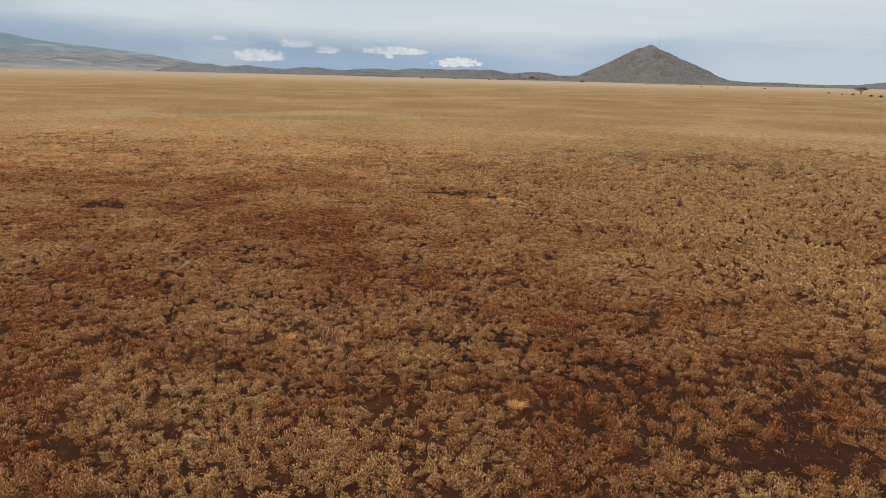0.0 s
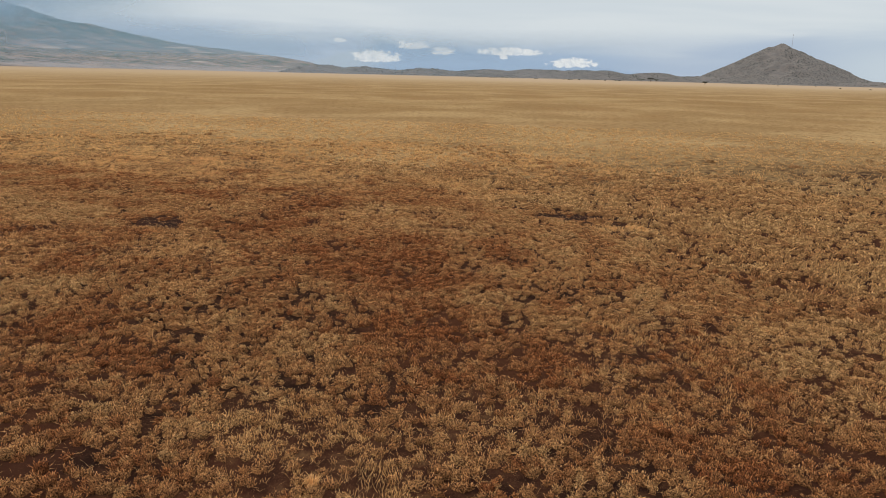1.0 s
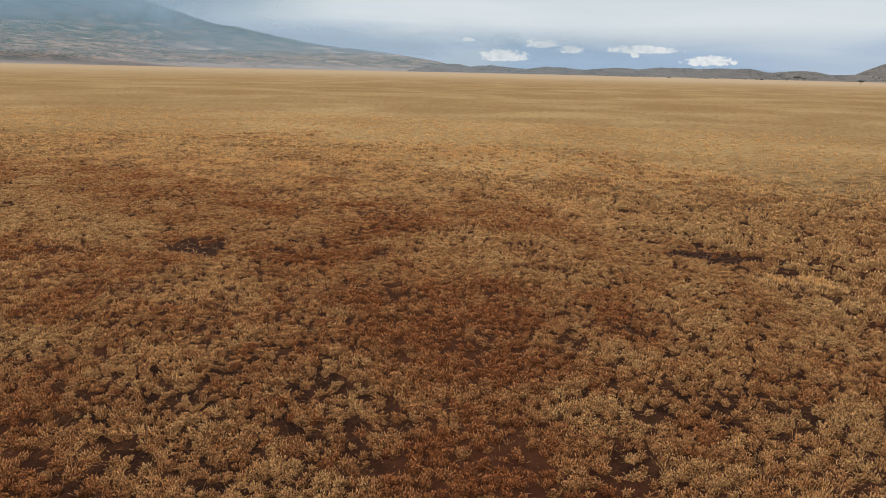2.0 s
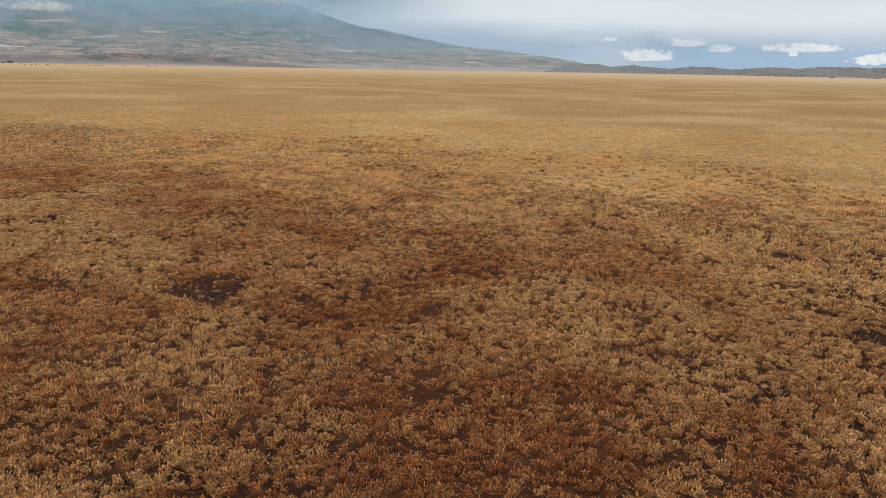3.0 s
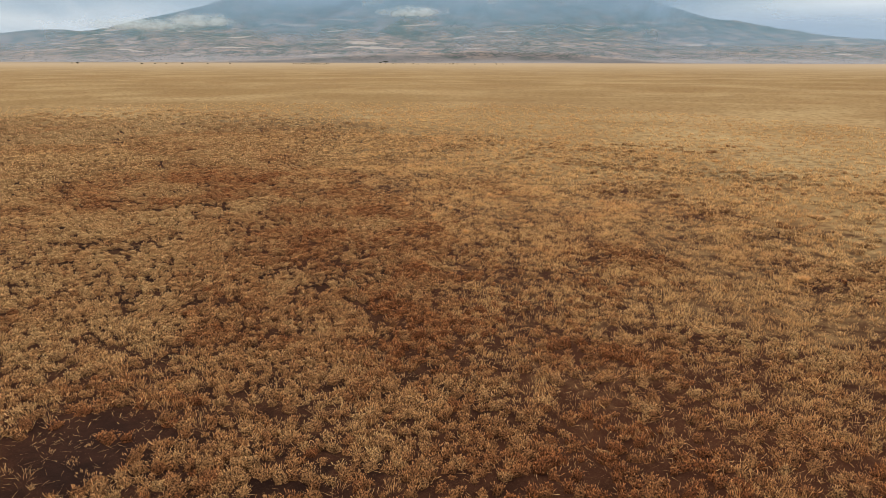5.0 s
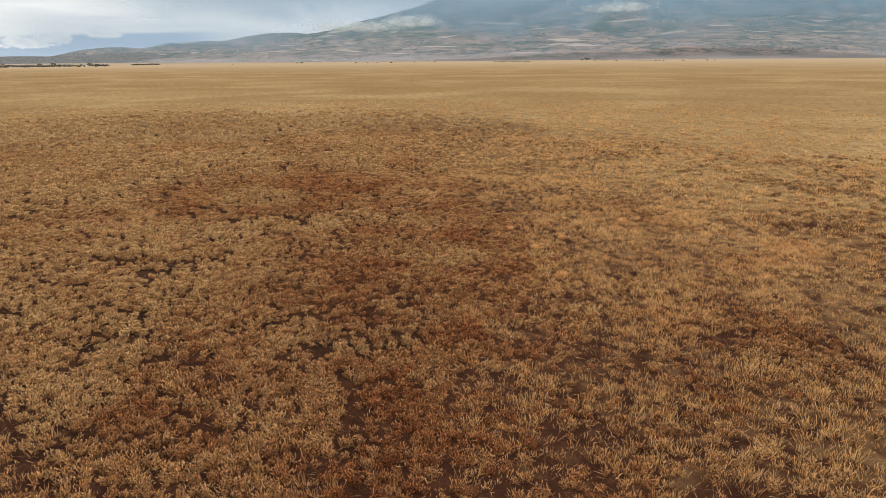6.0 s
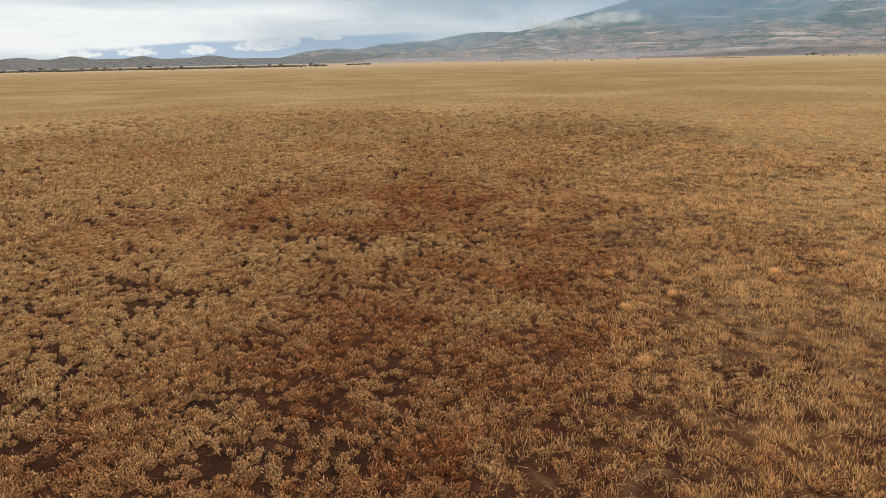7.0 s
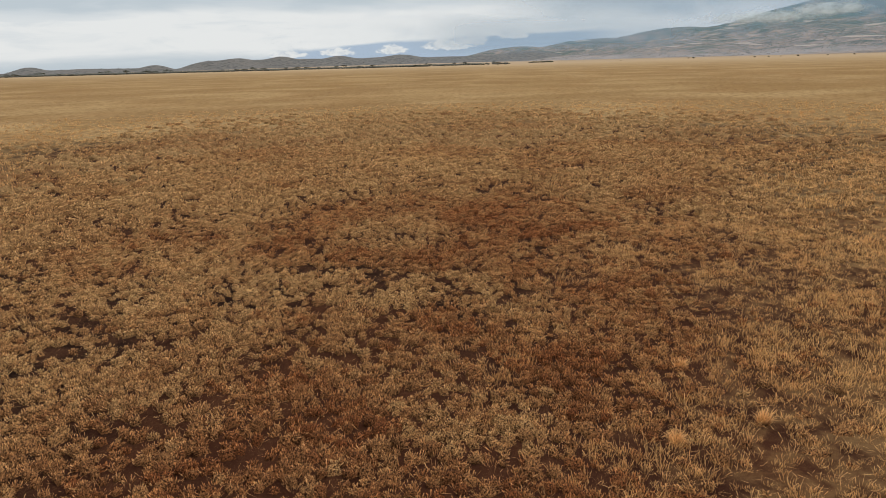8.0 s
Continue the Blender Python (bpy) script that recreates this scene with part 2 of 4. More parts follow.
def relief(tree, bsdf, height, strength, distance):
    node = tree.nodes.new("ShaderNodeBump")
    node.inputs["Strength"].default_value = strength
    node.inputs["Distance"].default_value = distance
    plug(tree, node.inputs["Height"], height)
    tree.links.new(node.outputs[0], bsdf.inputs["Normal"])


def ground_material():
    mat, t, b = material("savanna_soil")
    zone = attribute(t, "zone")  # straw cover, red, bare
    p = place_of(t)
    grit = cloudy(t, p, 9.0, 6.0, 0.65)
    clod = cloudy(t, p, 1.6, 5.0, 0.6, 0.4)
    wide = cloudy(t, p, 0.035, 5.0, 0.55, 0.6)
    streak = cloudy(t, stretched(t, p, 0.011, 0.011, 0.011), 1.0, 6.0, 0.6, 0.8)
    mat_grain = cloudy(t, p, 26.0, 4.0, 0.7, 0.8)
    mat_fine = cloudy(t, p, 75.0, 2.0, 0.6, 0.5)
    grain = calc(t, "ADD", calc(t, "MULTIPLY", mat_grain, 0.65), calc(t, "MULTIPLY", mat_fine, 0.35))
    soil = blend(t, ramp01(t, clod, 0.35, 0.65), (0.0165, 0.0082, 0.0064), (0.044, 0.0178, 0.0110))
    soil = blend(t, calc(t, "MULTIPLY", zone[1], 0.6), soil, (0.098, 0.0340, 0.0155))
    turf = blend(t, zone[1], (0.110, 0.056, 0.026), (0.098, 0.043, 0.019))
    level = calc(t, "ADD", grain, calc(t, "MULTIPLY", calc(t, "SUBTRACT", clod, 0.5), 0.22))
    level = calc(t, "SUBTRACT", level, calc(t, "MULTIPLY", zone[2], 0.07))
    soil = blend(t, ramp01(t, level, 0.49, 0.66), soil, turf)
    soil = blend(t, calc(t, "MULTIPLY", zone[2], 0.55), soil, (0.036, 0.019, 0.015))
    litter = blend(t, ramp01(t, grit, 0.35, 0.7), (0.195, 0.122, 0.054), (0.324, 0.217, 0.100))
    litter = blend(t, ramp01(t, wide, 0.38, 0.62), litter, (0.257, 0.166, 0.074))
    drift = cloudy(t, p, 0.028, 6.0, 0.60, 0.5)
    gaps = cloudy(t, p, 0.75, 4.0, 0.62, 0.3)
    litter = blend(t, calc(t, "MULTIPLY", ramp01(t, drift, 0.46, 0.62), 0.55), litter, (0.374, 0.265, 0.129))
    litter = blend(t, calc(t, "MULTIPLY", ramp01(t, drift, 0.50, 0.36), 0.50), litter, (0.200, 0.123, 0.051))
    litter = blend(t, calc(t, "MULTIPLY", zone[1], 0.8), litter, (0.235, 0.118, 0.045))
    litter = blend(t, calc(t, "MULTIPLY", ramp01(t, streak, 0.52, 0.72), 0.5), litter, (0.195, 0.118, 0.044))
    litter = blend(t, calc(t, "MULTIPLY", ramp01(t, clod, 0.52, 0.36), 0.5), litter, (0.110, 0.048, 0.017))
    litter = blend(t, calc(t, "MULTIPLY", ramp01(t, gaps, 0.50, 0.38), 0.40), litter, (0.085, 0.038, 0.014))
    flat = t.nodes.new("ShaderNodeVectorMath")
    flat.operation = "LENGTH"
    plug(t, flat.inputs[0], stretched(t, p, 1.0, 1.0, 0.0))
    # paler with distance: haze, and the pale apron, both put into the litter colour
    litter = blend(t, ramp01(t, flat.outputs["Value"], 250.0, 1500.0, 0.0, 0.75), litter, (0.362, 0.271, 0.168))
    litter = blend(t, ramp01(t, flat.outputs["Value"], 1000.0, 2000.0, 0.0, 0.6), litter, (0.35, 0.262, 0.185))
    thin = calc(t, "ADD", zone[0], calc(t, "MULTIPLY", calc(t, "SUBTRACT", clod, 0.5), 0.9))
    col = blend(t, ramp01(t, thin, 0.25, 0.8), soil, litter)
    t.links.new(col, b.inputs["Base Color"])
    b.inputs["Specular IOR Level"].default_value = 0.02
    b.inputs["Roughness"].default_value = 1.0
    relief(t, b, calc(t, "MULTIPLY", calc(t, "ADD", calc(t, "MULTIPLY", clod, 0.6), calc(t, "MULTIPLY", level, 0.6)), calc(t, "SUBTRACT", 1.0, calc(t, "MULTIPLY", zone[0], 1.1), clamp=True)), 1.0, 0.13)
    return mat


def blade_material(name, foot, tip, gold, ruddy, dull):
    mat, t, b = material(name)
    zone = attribute(t, "zone")  # along the blade, straw, red
    rnd = t.nodes.new("ShaderNodeNewGeometry").outputs["Random Per Island"]
    p = place_of(t)
    wide = cloudy(t, p, 0.35, 3.0, 0.6)
    body = blend(t, ramp01(t, rnd, 0.1, 0.9), tip, dull)
    body = blend(t, zone[1], body, gold)
    body = blend(t, calc(t, "MULTIPLY", zone[2], 0.78), body, ruddy)
    body = blend(t, calc(t, "MULTIPLY", ramp01(t, wide, 0.4, 0.65), 0.22), body, ruddy)
    odd = t.nodes.new("ShaderNodeHueSaturation")
    odd.inputs["Saturation"].default_value = 1.0
    plug(t, odd.inputs["Value"], ramp01(t, calc(t, "FRACT", calc(t, "MULTIPLY", rnd, 7.31)), 0.0, 1.0, 0.78, 1.18))
    plug(t, odd.inputs["Color"], body)
    # tips are pale by nature; the dark foot paints in shade between stems
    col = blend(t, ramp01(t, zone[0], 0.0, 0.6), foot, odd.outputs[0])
    t.links.new(col, b.inputs["Base Color"])
    b.inputs["Roughness"].default_value = 0.75
    # thin dry blades let some light through
    thin = t.nodes.new("ShaderNodeBsdfTranslucent")
    plug(t, thin.inputs["Color"], col)
    both = t.nodes.new("ShaderNodeMixShader")
    both.inputs[0].default_value = 0.32
    t.links.new(b.outputs[0], both.inputs[1])
    t.links.new(thin.outputs[0], both.inputs[2])
    t.links.new(both.outputs[0], t.nodes["Material Output"].inputs["Surface"])
    return mat


def mound_material(name, dark, lean, full):
    mat, t, b = material(name)
    zone = attribute(t, "zone")  # tone, red
    p = place_of(t)
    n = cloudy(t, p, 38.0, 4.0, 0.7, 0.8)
    m = cloudy(t, p, 5.0, 3.0, 0.6)
    twig = blend(t, zone[0], lean, full)
    twig = blend(t, zone[1], twig, (0.22, 0.076, 0.028))
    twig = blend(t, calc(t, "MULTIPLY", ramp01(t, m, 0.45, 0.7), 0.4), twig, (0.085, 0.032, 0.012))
    # shade between the twigs painted in: near-black where the grain sinks
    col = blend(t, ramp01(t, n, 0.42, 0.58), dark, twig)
    t.links.new(col, b.inputs["Base Color"])
    b.inputs["Specular IOR Level"].default_value = 0.02
    relief(t, b, n, 1.0, 0.04)
    return mat


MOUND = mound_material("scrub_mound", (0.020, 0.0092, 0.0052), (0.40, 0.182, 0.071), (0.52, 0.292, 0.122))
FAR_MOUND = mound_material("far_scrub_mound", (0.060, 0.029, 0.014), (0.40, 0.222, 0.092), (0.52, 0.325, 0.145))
SOIL = ground_material()
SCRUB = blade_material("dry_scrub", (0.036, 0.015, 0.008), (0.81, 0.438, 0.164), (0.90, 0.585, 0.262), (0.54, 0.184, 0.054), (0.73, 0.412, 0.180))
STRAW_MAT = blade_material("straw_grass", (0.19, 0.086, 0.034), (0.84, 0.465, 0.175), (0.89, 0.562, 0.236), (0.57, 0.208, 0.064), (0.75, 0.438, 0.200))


def hill_material(name, rock, scrub, earth, scale=1.0, forest=None):
    mat, t, b = material(name)
    p = place_of(t)
    z = t.nodes.new("ShaderNodeSeparateXYZ")
    t.links.new(p, z.inputs[0])
    dots = t.nodes.new("ShaderNodeTexVoronoi")
    dots.inputs["Scale"].default_value = 0.085 / scale
    plug(t, dots.inputs["Vector"], p)
    patch = cloudy(t, p, 0.006 / scale, 6.0, 0.6, 0.5)
    rough = cloudy(t, p, 0.03 / scale, 6.0, 0.7)
    col = blend(t, ramp01(t, rough, 0.35, 0.65), rock, earth)
    bushy = calc(t, "MULTIPLY", ramp01(t, dots.outputs["Distance"], 0.46, 0.30), ramp01(t, patch, 0.36, 0.52))
    col = blend(t, bushy, col, scrub)
    if forest:
        up = calc(t, "ADD", z.outputs[2], calc(t, "MULTIPLY", calc(t, "SUBTRACT", patch, 0.5), 260.0))
        wood = ramp01(t, up, 40.0, 160.0)
        quilt = cloudy(t, stretched(t, p, 0.014, 0.014, 0.030), 1.0, 6.0, 0.66, 0.8)
        col = blend(t, calc(t, "MULTIPLY", ramp01(t, quilt, 0.53, 0.62), 0.8), col, (0.30, 0.220, 0.168))
        col = blend(t, calc(t, "MULTIPLY", ramp01(t, quilt, 0.49, 0.38), 0.9), col, (0.055, 0.086, 0.070))
        patchy = calc(t, "MULTIPLY", wood, ramp01(t, cloudy(t, p, 0.011, 6.0, 0.65), 0.60, 0.42, 0.25, 1.0))
        col = blend(t, patchy, col, forest)
        # pale stony foot, paled further in place of haze, as it lies before the mist sheet
        foot = ramp01(t, calc(t, "ADD", z.outputs[2], calc(t, "MULTIPLY", calc(t, "SUBTRACT", patch, 0.5), 60.0)), 34.0, 6.0)
        col = blend(t, calc(t, "MULTIPLY", foot, 0.8), col, (0.262, 0.228, 0.212))
        # terraced strips of stubble along the slope
        strip = cloudy(t, stretched(t, p, 0.0050, 0.0050, 0.075), 1.0, 3.0, 0.5, 0.15)
        strip = calc(t, "MULTIPLY", calc(t, "MULTIPLY", ramp01(t, strip, 0.635, 0.655), ramp01(t, z.outputs[2], 14.0, 30.0)), ramp01(t, z.outputs[2], 240.0, 110.0))
        col = blend(t, calc(t, "MULTIPLY", strip, 0.8), col, (0.38, 0.315, 0.265))
    t.links.new(col, b.inputs["Base Color"])
    relief(t, b, calc(t, "ADD", rough, calc(t, "MULTIPLY", dots.outputs["Distance"], -0.5)), 0.7, 6.0 * scale)
    return mat


MOUNTAIN = hill_material("mountain_slopes", (0.150, 0.132, 0.126), (0.050, 0.062, 0.056), (0.225, 0.188, 0.168), 1.0, (0.046, 0.086, 0.080))
GREY_HILL = hill_material("stony_hill", (0.118, 0.110, 0.106), (0.052, 0.055, 0.050), (0.150, 0.131, 0.120), 0.7)
FAR_HILL = hill_material("far_hill", (0.110, 0.107, 0.103), (0.072, 0.075, 0.073), (0.130, 0.119, 0.110), 1.6)


def plain_material(name, dark, light, size):
    mat, t, b = material(name)
    n = cloudy(t, place_of(t), size, 4.0, 0.6)
    t.links.new(blend(t, ramp01(t, n, 0.3, 0.7), dark, light), b.inputs["Base Color"])
    return mat


LEAF = plain_material("dusty_leaves", (0.045, 0.052, 0.036), (0.085, 0.090, 0.060), 0.8)
SLOPE_LEAF = plain_material("grey_thorn_leaves", (0.078, 0.082, 0.070), (0.120, 0.118, 0.102), 0.05)
BARK = plain_material("grey_bark", (0.10, 0.08, 0.065), (0.17, 0.14, 0.115), 3.0)
STEEL = plain_material("galvanised_steel", (0.42, 0.42, 0.43), (0.55, 0.55, 0.56), 0.5)


def veil_material(name, tint, low, high, top, most):
    """Thin cloud and painted haze: see-through below, thicker with height and in drifts."""
    mat, t, b = material(name)
    p = place_of(t)
    z = t.nodes.new("ShaderNodeSeparateXYZ")
    t.links.new(p, z.inputs[0])
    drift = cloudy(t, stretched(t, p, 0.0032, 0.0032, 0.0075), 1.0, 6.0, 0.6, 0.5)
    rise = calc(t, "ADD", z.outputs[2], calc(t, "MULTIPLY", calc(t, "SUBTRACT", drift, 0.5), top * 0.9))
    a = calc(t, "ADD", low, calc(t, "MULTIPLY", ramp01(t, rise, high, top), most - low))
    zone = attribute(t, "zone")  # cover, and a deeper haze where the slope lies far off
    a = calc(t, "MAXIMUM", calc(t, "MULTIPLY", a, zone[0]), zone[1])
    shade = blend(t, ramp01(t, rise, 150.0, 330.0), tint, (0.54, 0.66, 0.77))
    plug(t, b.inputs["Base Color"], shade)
    b.inputs["Roughness"].default_value = 1.0
    b.inputs["Specular IOR Level"].default_value = 0.0
    # droplets pass the light on from both sides
    glow = t.nodes.new("ShaderNodeBsdfTranslucent")
    plug(t, glow.inputs["Color"], shade)
    both, seen, clear = t.nodes.new("ShaderNodeMixShader"), t.nodes.new("ShaderNodeMixShader"), t.nodes.new("ShaderNodeBsdfTransparent")
    both.inputs[0].default_value = 0.5
    t.links.new(b.outputs[0], both.inputs[1])
    t.links.new(glow.outputs[0], both.inputs[2])
    plug(t, seen.inputs[0], calc(t, "MINIMUM", a, 1.0))
    t.links.new(clear.outputs[0], seen.inputs[1])
    t.links.new(both.outputs[0], seen.inputs[2])
    t.links.new(seen.outputs[0], t.nodes["Material Output"].inputs["Surface"])
    return mat


# ---------------------------------------------------------------- mesh helpers


def sheet(name, x, y, z, mat, smooth=True):
    """A mesh from a grid of places (arrays of rows and columns)."""
    rows, cols = x.shape
    me = bpy.data.meshes.new(name)
    i = np.arange(rows * cols).reshape(rows, cols)
    quads = np.stack([i[:-1, :-1], i[:-1, 1:], i[1:, 1:], i[1:, :-1]], -1).reshape(-1, 4)
    me.vertices.add(rows * cols)
    me.vertices.foreach_set("co", np.stack([x, y, z], -1).astype(np.float32).ravel())
    me.loops.add(quads.size)
    me.loops.foreach_set("vertex_index", quads.astype(np.int32).ravel())
    me.polygons.add(len(quads))
    me.polygons.foreach_set("loop_start", np.arange(0, quads.size, 4, dtype=np.int32))
    me.polygons.foreach_set("use_smooth", np.full(len(quads), smooth))
    me.update(calc_edges=True)
    me.materials.append(mat)
    return me


def zone_layer(me, r, g, b):
    layer = me.attributes.new("zone", "FLOAT_COLOR", "POINT")
    data = np.stack([r, g, b, np.ones_like(r)], -1).astype(np.float32)
    layer.data.foreach_set("color", data.ravel())


def part(name, bm, mat, parent, label=""):
    me = bpy.data.meshes.new(name)
    bm.to_mesh(me)
    bm.free()
    me.materials.append(mat)
    ob = new(name, me)
    ob.parent = parent
    return tagged(ob, label)


def bearing(az, d, z=0.0):
    return (-math.sin(radians(az)) * d, math.cos(radians(az)) * d, z)


# ---------------------------------------------------------------- ground sheet

near = np.arange(-150, 150.1, 1.25)
beyond = 150 * 1.075 ** np.arange(1, 50)
beyond = np.append(beyond[beyond < 4500], 4900)
line = np.concatenate([-beyond[::-1], near, beyond])
gx, gy = np.meshgrid(line, line)
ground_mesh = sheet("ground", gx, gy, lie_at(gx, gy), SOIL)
fx, fy = gx.ravel(), gy.ravel()
away = ease(outland(fx, fy), -4, 62)
settled = 0.62 + 0.38 * ease(pasture(fx, fy), 8, 22)
cover = np.maximum(np.maximum(0.75 * straw_at(fx, fy), 0.9 * away) * settled, 0.75 * (1 - ease(fy, -3, 7)))
zone_layer(ground_mesh, np.clip(np.maximum(cover, 0.72 * ease(pasture(fx, fy), 30, 66)), 0, 1) * (1 - 0.8 * bare_at(fx, fy) * (1 - 0.7 * away)), np.clip(red_at(fx, fy) + (0.55 - 0.40 * ease(pasture(fx, fy), 10, 24)) * straw_at(fx, fy), 0, 1) * (1 - 0.6 * away), bare_at(fx, fy) * (1 - away))
ground = tagged(new("ground", ground_mesh), "dry savanna plain of golden grass over red-brown soil", "ground", kind="structure")

# ---------------------------------------------------------------- mountain and hills


def hill_grid(name, cx, cy, half_x, half_y, step, height, mat, label, category="hill"):
    xs = np.arange(-half_x, half_x + 1, step)
    ys = np.arange(-half_y, half_y + 1, step)
    x, y = np.meshgrid(xs, ys)
    z = height(x + cx, y + cy)
    me = sheet(name, x, y, z, mat)
    ob = tagged(new(name, me), label, category, kind="structure")
    ob.location = (cx, cy, 0)
    return ob


def gullies(x, y, size, seed):
    return 1 - np.abs(field(x, y, size, seed, 4) * 2 - 1)


MX, MY, _ = bearing(58.5, 4500)


def volcano(x, y):
    ca, sa = math.cos(radians(58.5)), math.sin(radians(58.5))
    u, v = (x - MX) * ca + (y - MY) * sa, -(x - MX) * sa + (y - MY) * ca
    r = np.hypot(u / np.where(u > 0, 1.36, 1.20), v)
    z = 1060 * (np.exp(-np.maximum(r, 180) / 1100) - math.exp(-2750 / 1100))
    rough = ease(z, 0, 120)
    z = z + rough * (44 * (gullies(x, y, 420, 3) - 0.6) + 20 * (field(x, y, 120, 9, 4) - 0.5))
    return z + 12 * ease(z, -70, 60) * field(x, y, 320, 6, 3) - 14


def shoulders(x, y):
    z = np.full_like(x, -20.0, float)
    for az, d, h, wide, deep in ((85.0, 3750, 140, 560, 330), (91, 3800, 102, 500, 300), (97, 3700, 70, 400, 260)):
        cx, cy, _ = bearing(az, d)
        a = radians(az)
        u = (x - cx) * math.cos(a) + (y - cy) * math.sin(a)
        v = -(x - cx) * math.sin(a) + (y - cy) * math.cos(a)
        z = np.maximum(z, (h + 20) * np.exp(-((u / wide) ** 2 + (v / deep) ** 2) / 1.2) - 20)
    return z


def south_flank(x, y):
    """A long even spur that runs out to the south and sinks into the plain."""
    az, d = np.degrees(np.arctan2(-x, y)), np.hypot(x, y)
    crest = 6 + 3700 * np.tan(np.radians(np.clip(0.90 + (az - 20.4) * 0.112, 0, 2.6))) * ease(az, 15.5, 20.5) * (1 - ease(az, 30, 42))
    return (crest + 14) * np.exp(-(((d - 3700) / 480) ** 2)) - 14 + 14 * ease(crest, 30, 90) * (gullies(x, y, 210, 12) - 0.62)


def mountain_height(x, y):
    z = np.maximum(np.maximum(volcano(x, y), south_flank(x, y)), shoulders(x, y) + 22 * ease(shoulders(x, y), 0, 60) * (gullies(x, y, 260, 12) - 0.55))
    return z


hill_grid("mountain", MX * 0.93, MY * 0.93, 3100, 3100, 28, mountain_height, MOUNTAIN, "broad volcanic mountain with grey scrub slopes and green forest", "mountain")

CX, CY, _ = bearing(-15.6, 3600)


def cone_height(x, y):
    r = np.hypot(x - CX, y - CY)
    a = np.arctan2(y - CY, x - CX)
    r = r * (1 + 0.07 * np.sin(2 * a + 0.6) + 0.04 * np.sin(5 * a))
    r = np.sqrt(r * r + 18**2) - 14
    z = 176 * np.clip(1 - r / 410, 0, 1) ** 1.25
    return z + ease(z, 2, 40) * (24 * (gullies(x, y, 80, 23) - 0.62) + 8 * (field(x, y, 25, 24, 3) - 0.5)) + 6 * (1 - ease(r, 380, 700)) - 3


hill_grid("cone_hill", CX, CY, 760, 760, 8, cone_height, GREY_HILL, "steep cone-shaped grey stony hill dotted with scrub")


def ridge_height(bumps, rough=6.0, seed=31):
    def height(x, y):
        z = np.zeros_like(x, float)
        for az, d, h, wide, deep in bumps:
            cx, cy, _ = bearing(az, d)
            a = radians(az)
            u = (x - cx) * math.cos(a) + (y - cy) * math.sin(a)
            v = -(x - cx) * math.sin(a) + (y - cy) * math.cos(a)
            z += ((h + 6) * np.exp(-((u / wide) ** 2 + (v / deep) ** 2))) ** 4
        z = z**0.25 - 6
        return z + ease(z, -3, 12) * rough * (field(x, y, 70, seed, 4) - 0.5) * 2
    return height


LOW = ((19.2, 2850, 40, 150, 120), (15.5, 2800, 34, 190, 130), (10.5, 2800, 33, 200, 130), (6, 2900, 36, 220, 140), (2, 3000, 40, 230, 140), (-2.5, 3000, 42, 220, 140),
       (-7, 3100, 37, 200, 130), (-10.5, 3200, 30, 170, 120), (-20.5, 3300, 22, 240, 120), (-25, 3300, 15, 240, 120), (-29.5, 3300, 12, 260, 120), (-32.6, 3450, 30, 190, 120), (-36.5, 3450, 26, 260, 120))
lx, ly, _ = bearing(-1, 2950)
hill_grid("low_hills", lx, ly, 2250, 700, 12, ridge_height(LOW, 6.0), GREY_HILL, "long low grey stony rise with dark scrub")
WEST = ((133.4, 3229, 29, 85, 150), (130.0, 3282, 18, 260, 150), (127.0, 3285, 16, 200, 150), (125.2, 3267, 27, 85, 150), (121.4, 3310, 40, 130, 160), (119.3, 3292, 50, 120, 170),
        (117.3, 3324, 39, 130, 170), (115.9, 3296, 51, 105, 170), (113.8, 3348, 41, 170, 170), (111.5, 3330, 49, 120, 170), (109.0, 3383, 40, 190, 170), (106.6, 3385, 50, 140, 180),
        (103.5, 3408, 37, 230, 180), (100.1, 3462, 39, 260, 180), (96.6, 3515, 55, 240, 180), (138.1, 3274, 15, 250, 150))
hx, hy, _ = bearing(117, 3300)
hill_grid("rounded_hills", hx, hy, 1100, 1500, 13, ridge_height(WEST, 2.5, 37), FAR_HILL, "smooth rounded grey-green hills beyond the plain")

def veil(name, az0, az1, d, z0, z1, mat, label, soft=0.25, rows=30, cols=80):
    az = np.radians(np.linspace(az0, az1, cols))
    z = np.linspace(z0, z1, rows)
    a, zz = np.meshgrid(az, z)
    dd = d + 60 * np.sin(a * 9)
    me = sheet(name, -np.sin(a) * dd, np.cos(a) * dd, zz, mat)
    u, v = (a - az[0]) / (az[-1] - az[0]), (zz - z0) / (z1 - z0)
    deg = np.degrees(a)
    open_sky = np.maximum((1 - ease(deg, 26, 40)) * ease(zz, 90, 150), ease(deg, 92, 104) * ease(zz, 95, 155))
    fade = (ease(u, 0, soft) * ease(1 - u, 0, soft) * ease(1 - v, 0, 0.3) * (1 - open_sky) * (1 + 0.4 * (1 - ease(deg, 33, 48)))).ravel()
    # distance haze put onto the sheet by bearing, to blue the far slopes
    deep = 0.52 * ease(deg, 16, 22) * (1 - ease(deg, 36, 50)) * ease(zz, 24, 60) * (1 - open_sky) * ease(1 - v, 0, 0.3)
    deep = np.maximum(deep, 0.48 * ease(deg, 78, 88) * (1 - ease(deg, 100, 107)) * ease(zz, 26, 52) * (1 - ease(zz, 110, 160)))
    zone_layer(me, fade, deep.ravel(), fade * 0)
    return tagged(new(name, me), label, "cloud", kind="stuff")


# one tinted sheet for the mist and, added to it, the air's haze
VEIL = veil_material("mountain_mist_haze", (0.34, 0.51, 0.69), 0.14, 40.0, 210.0, 0.80)
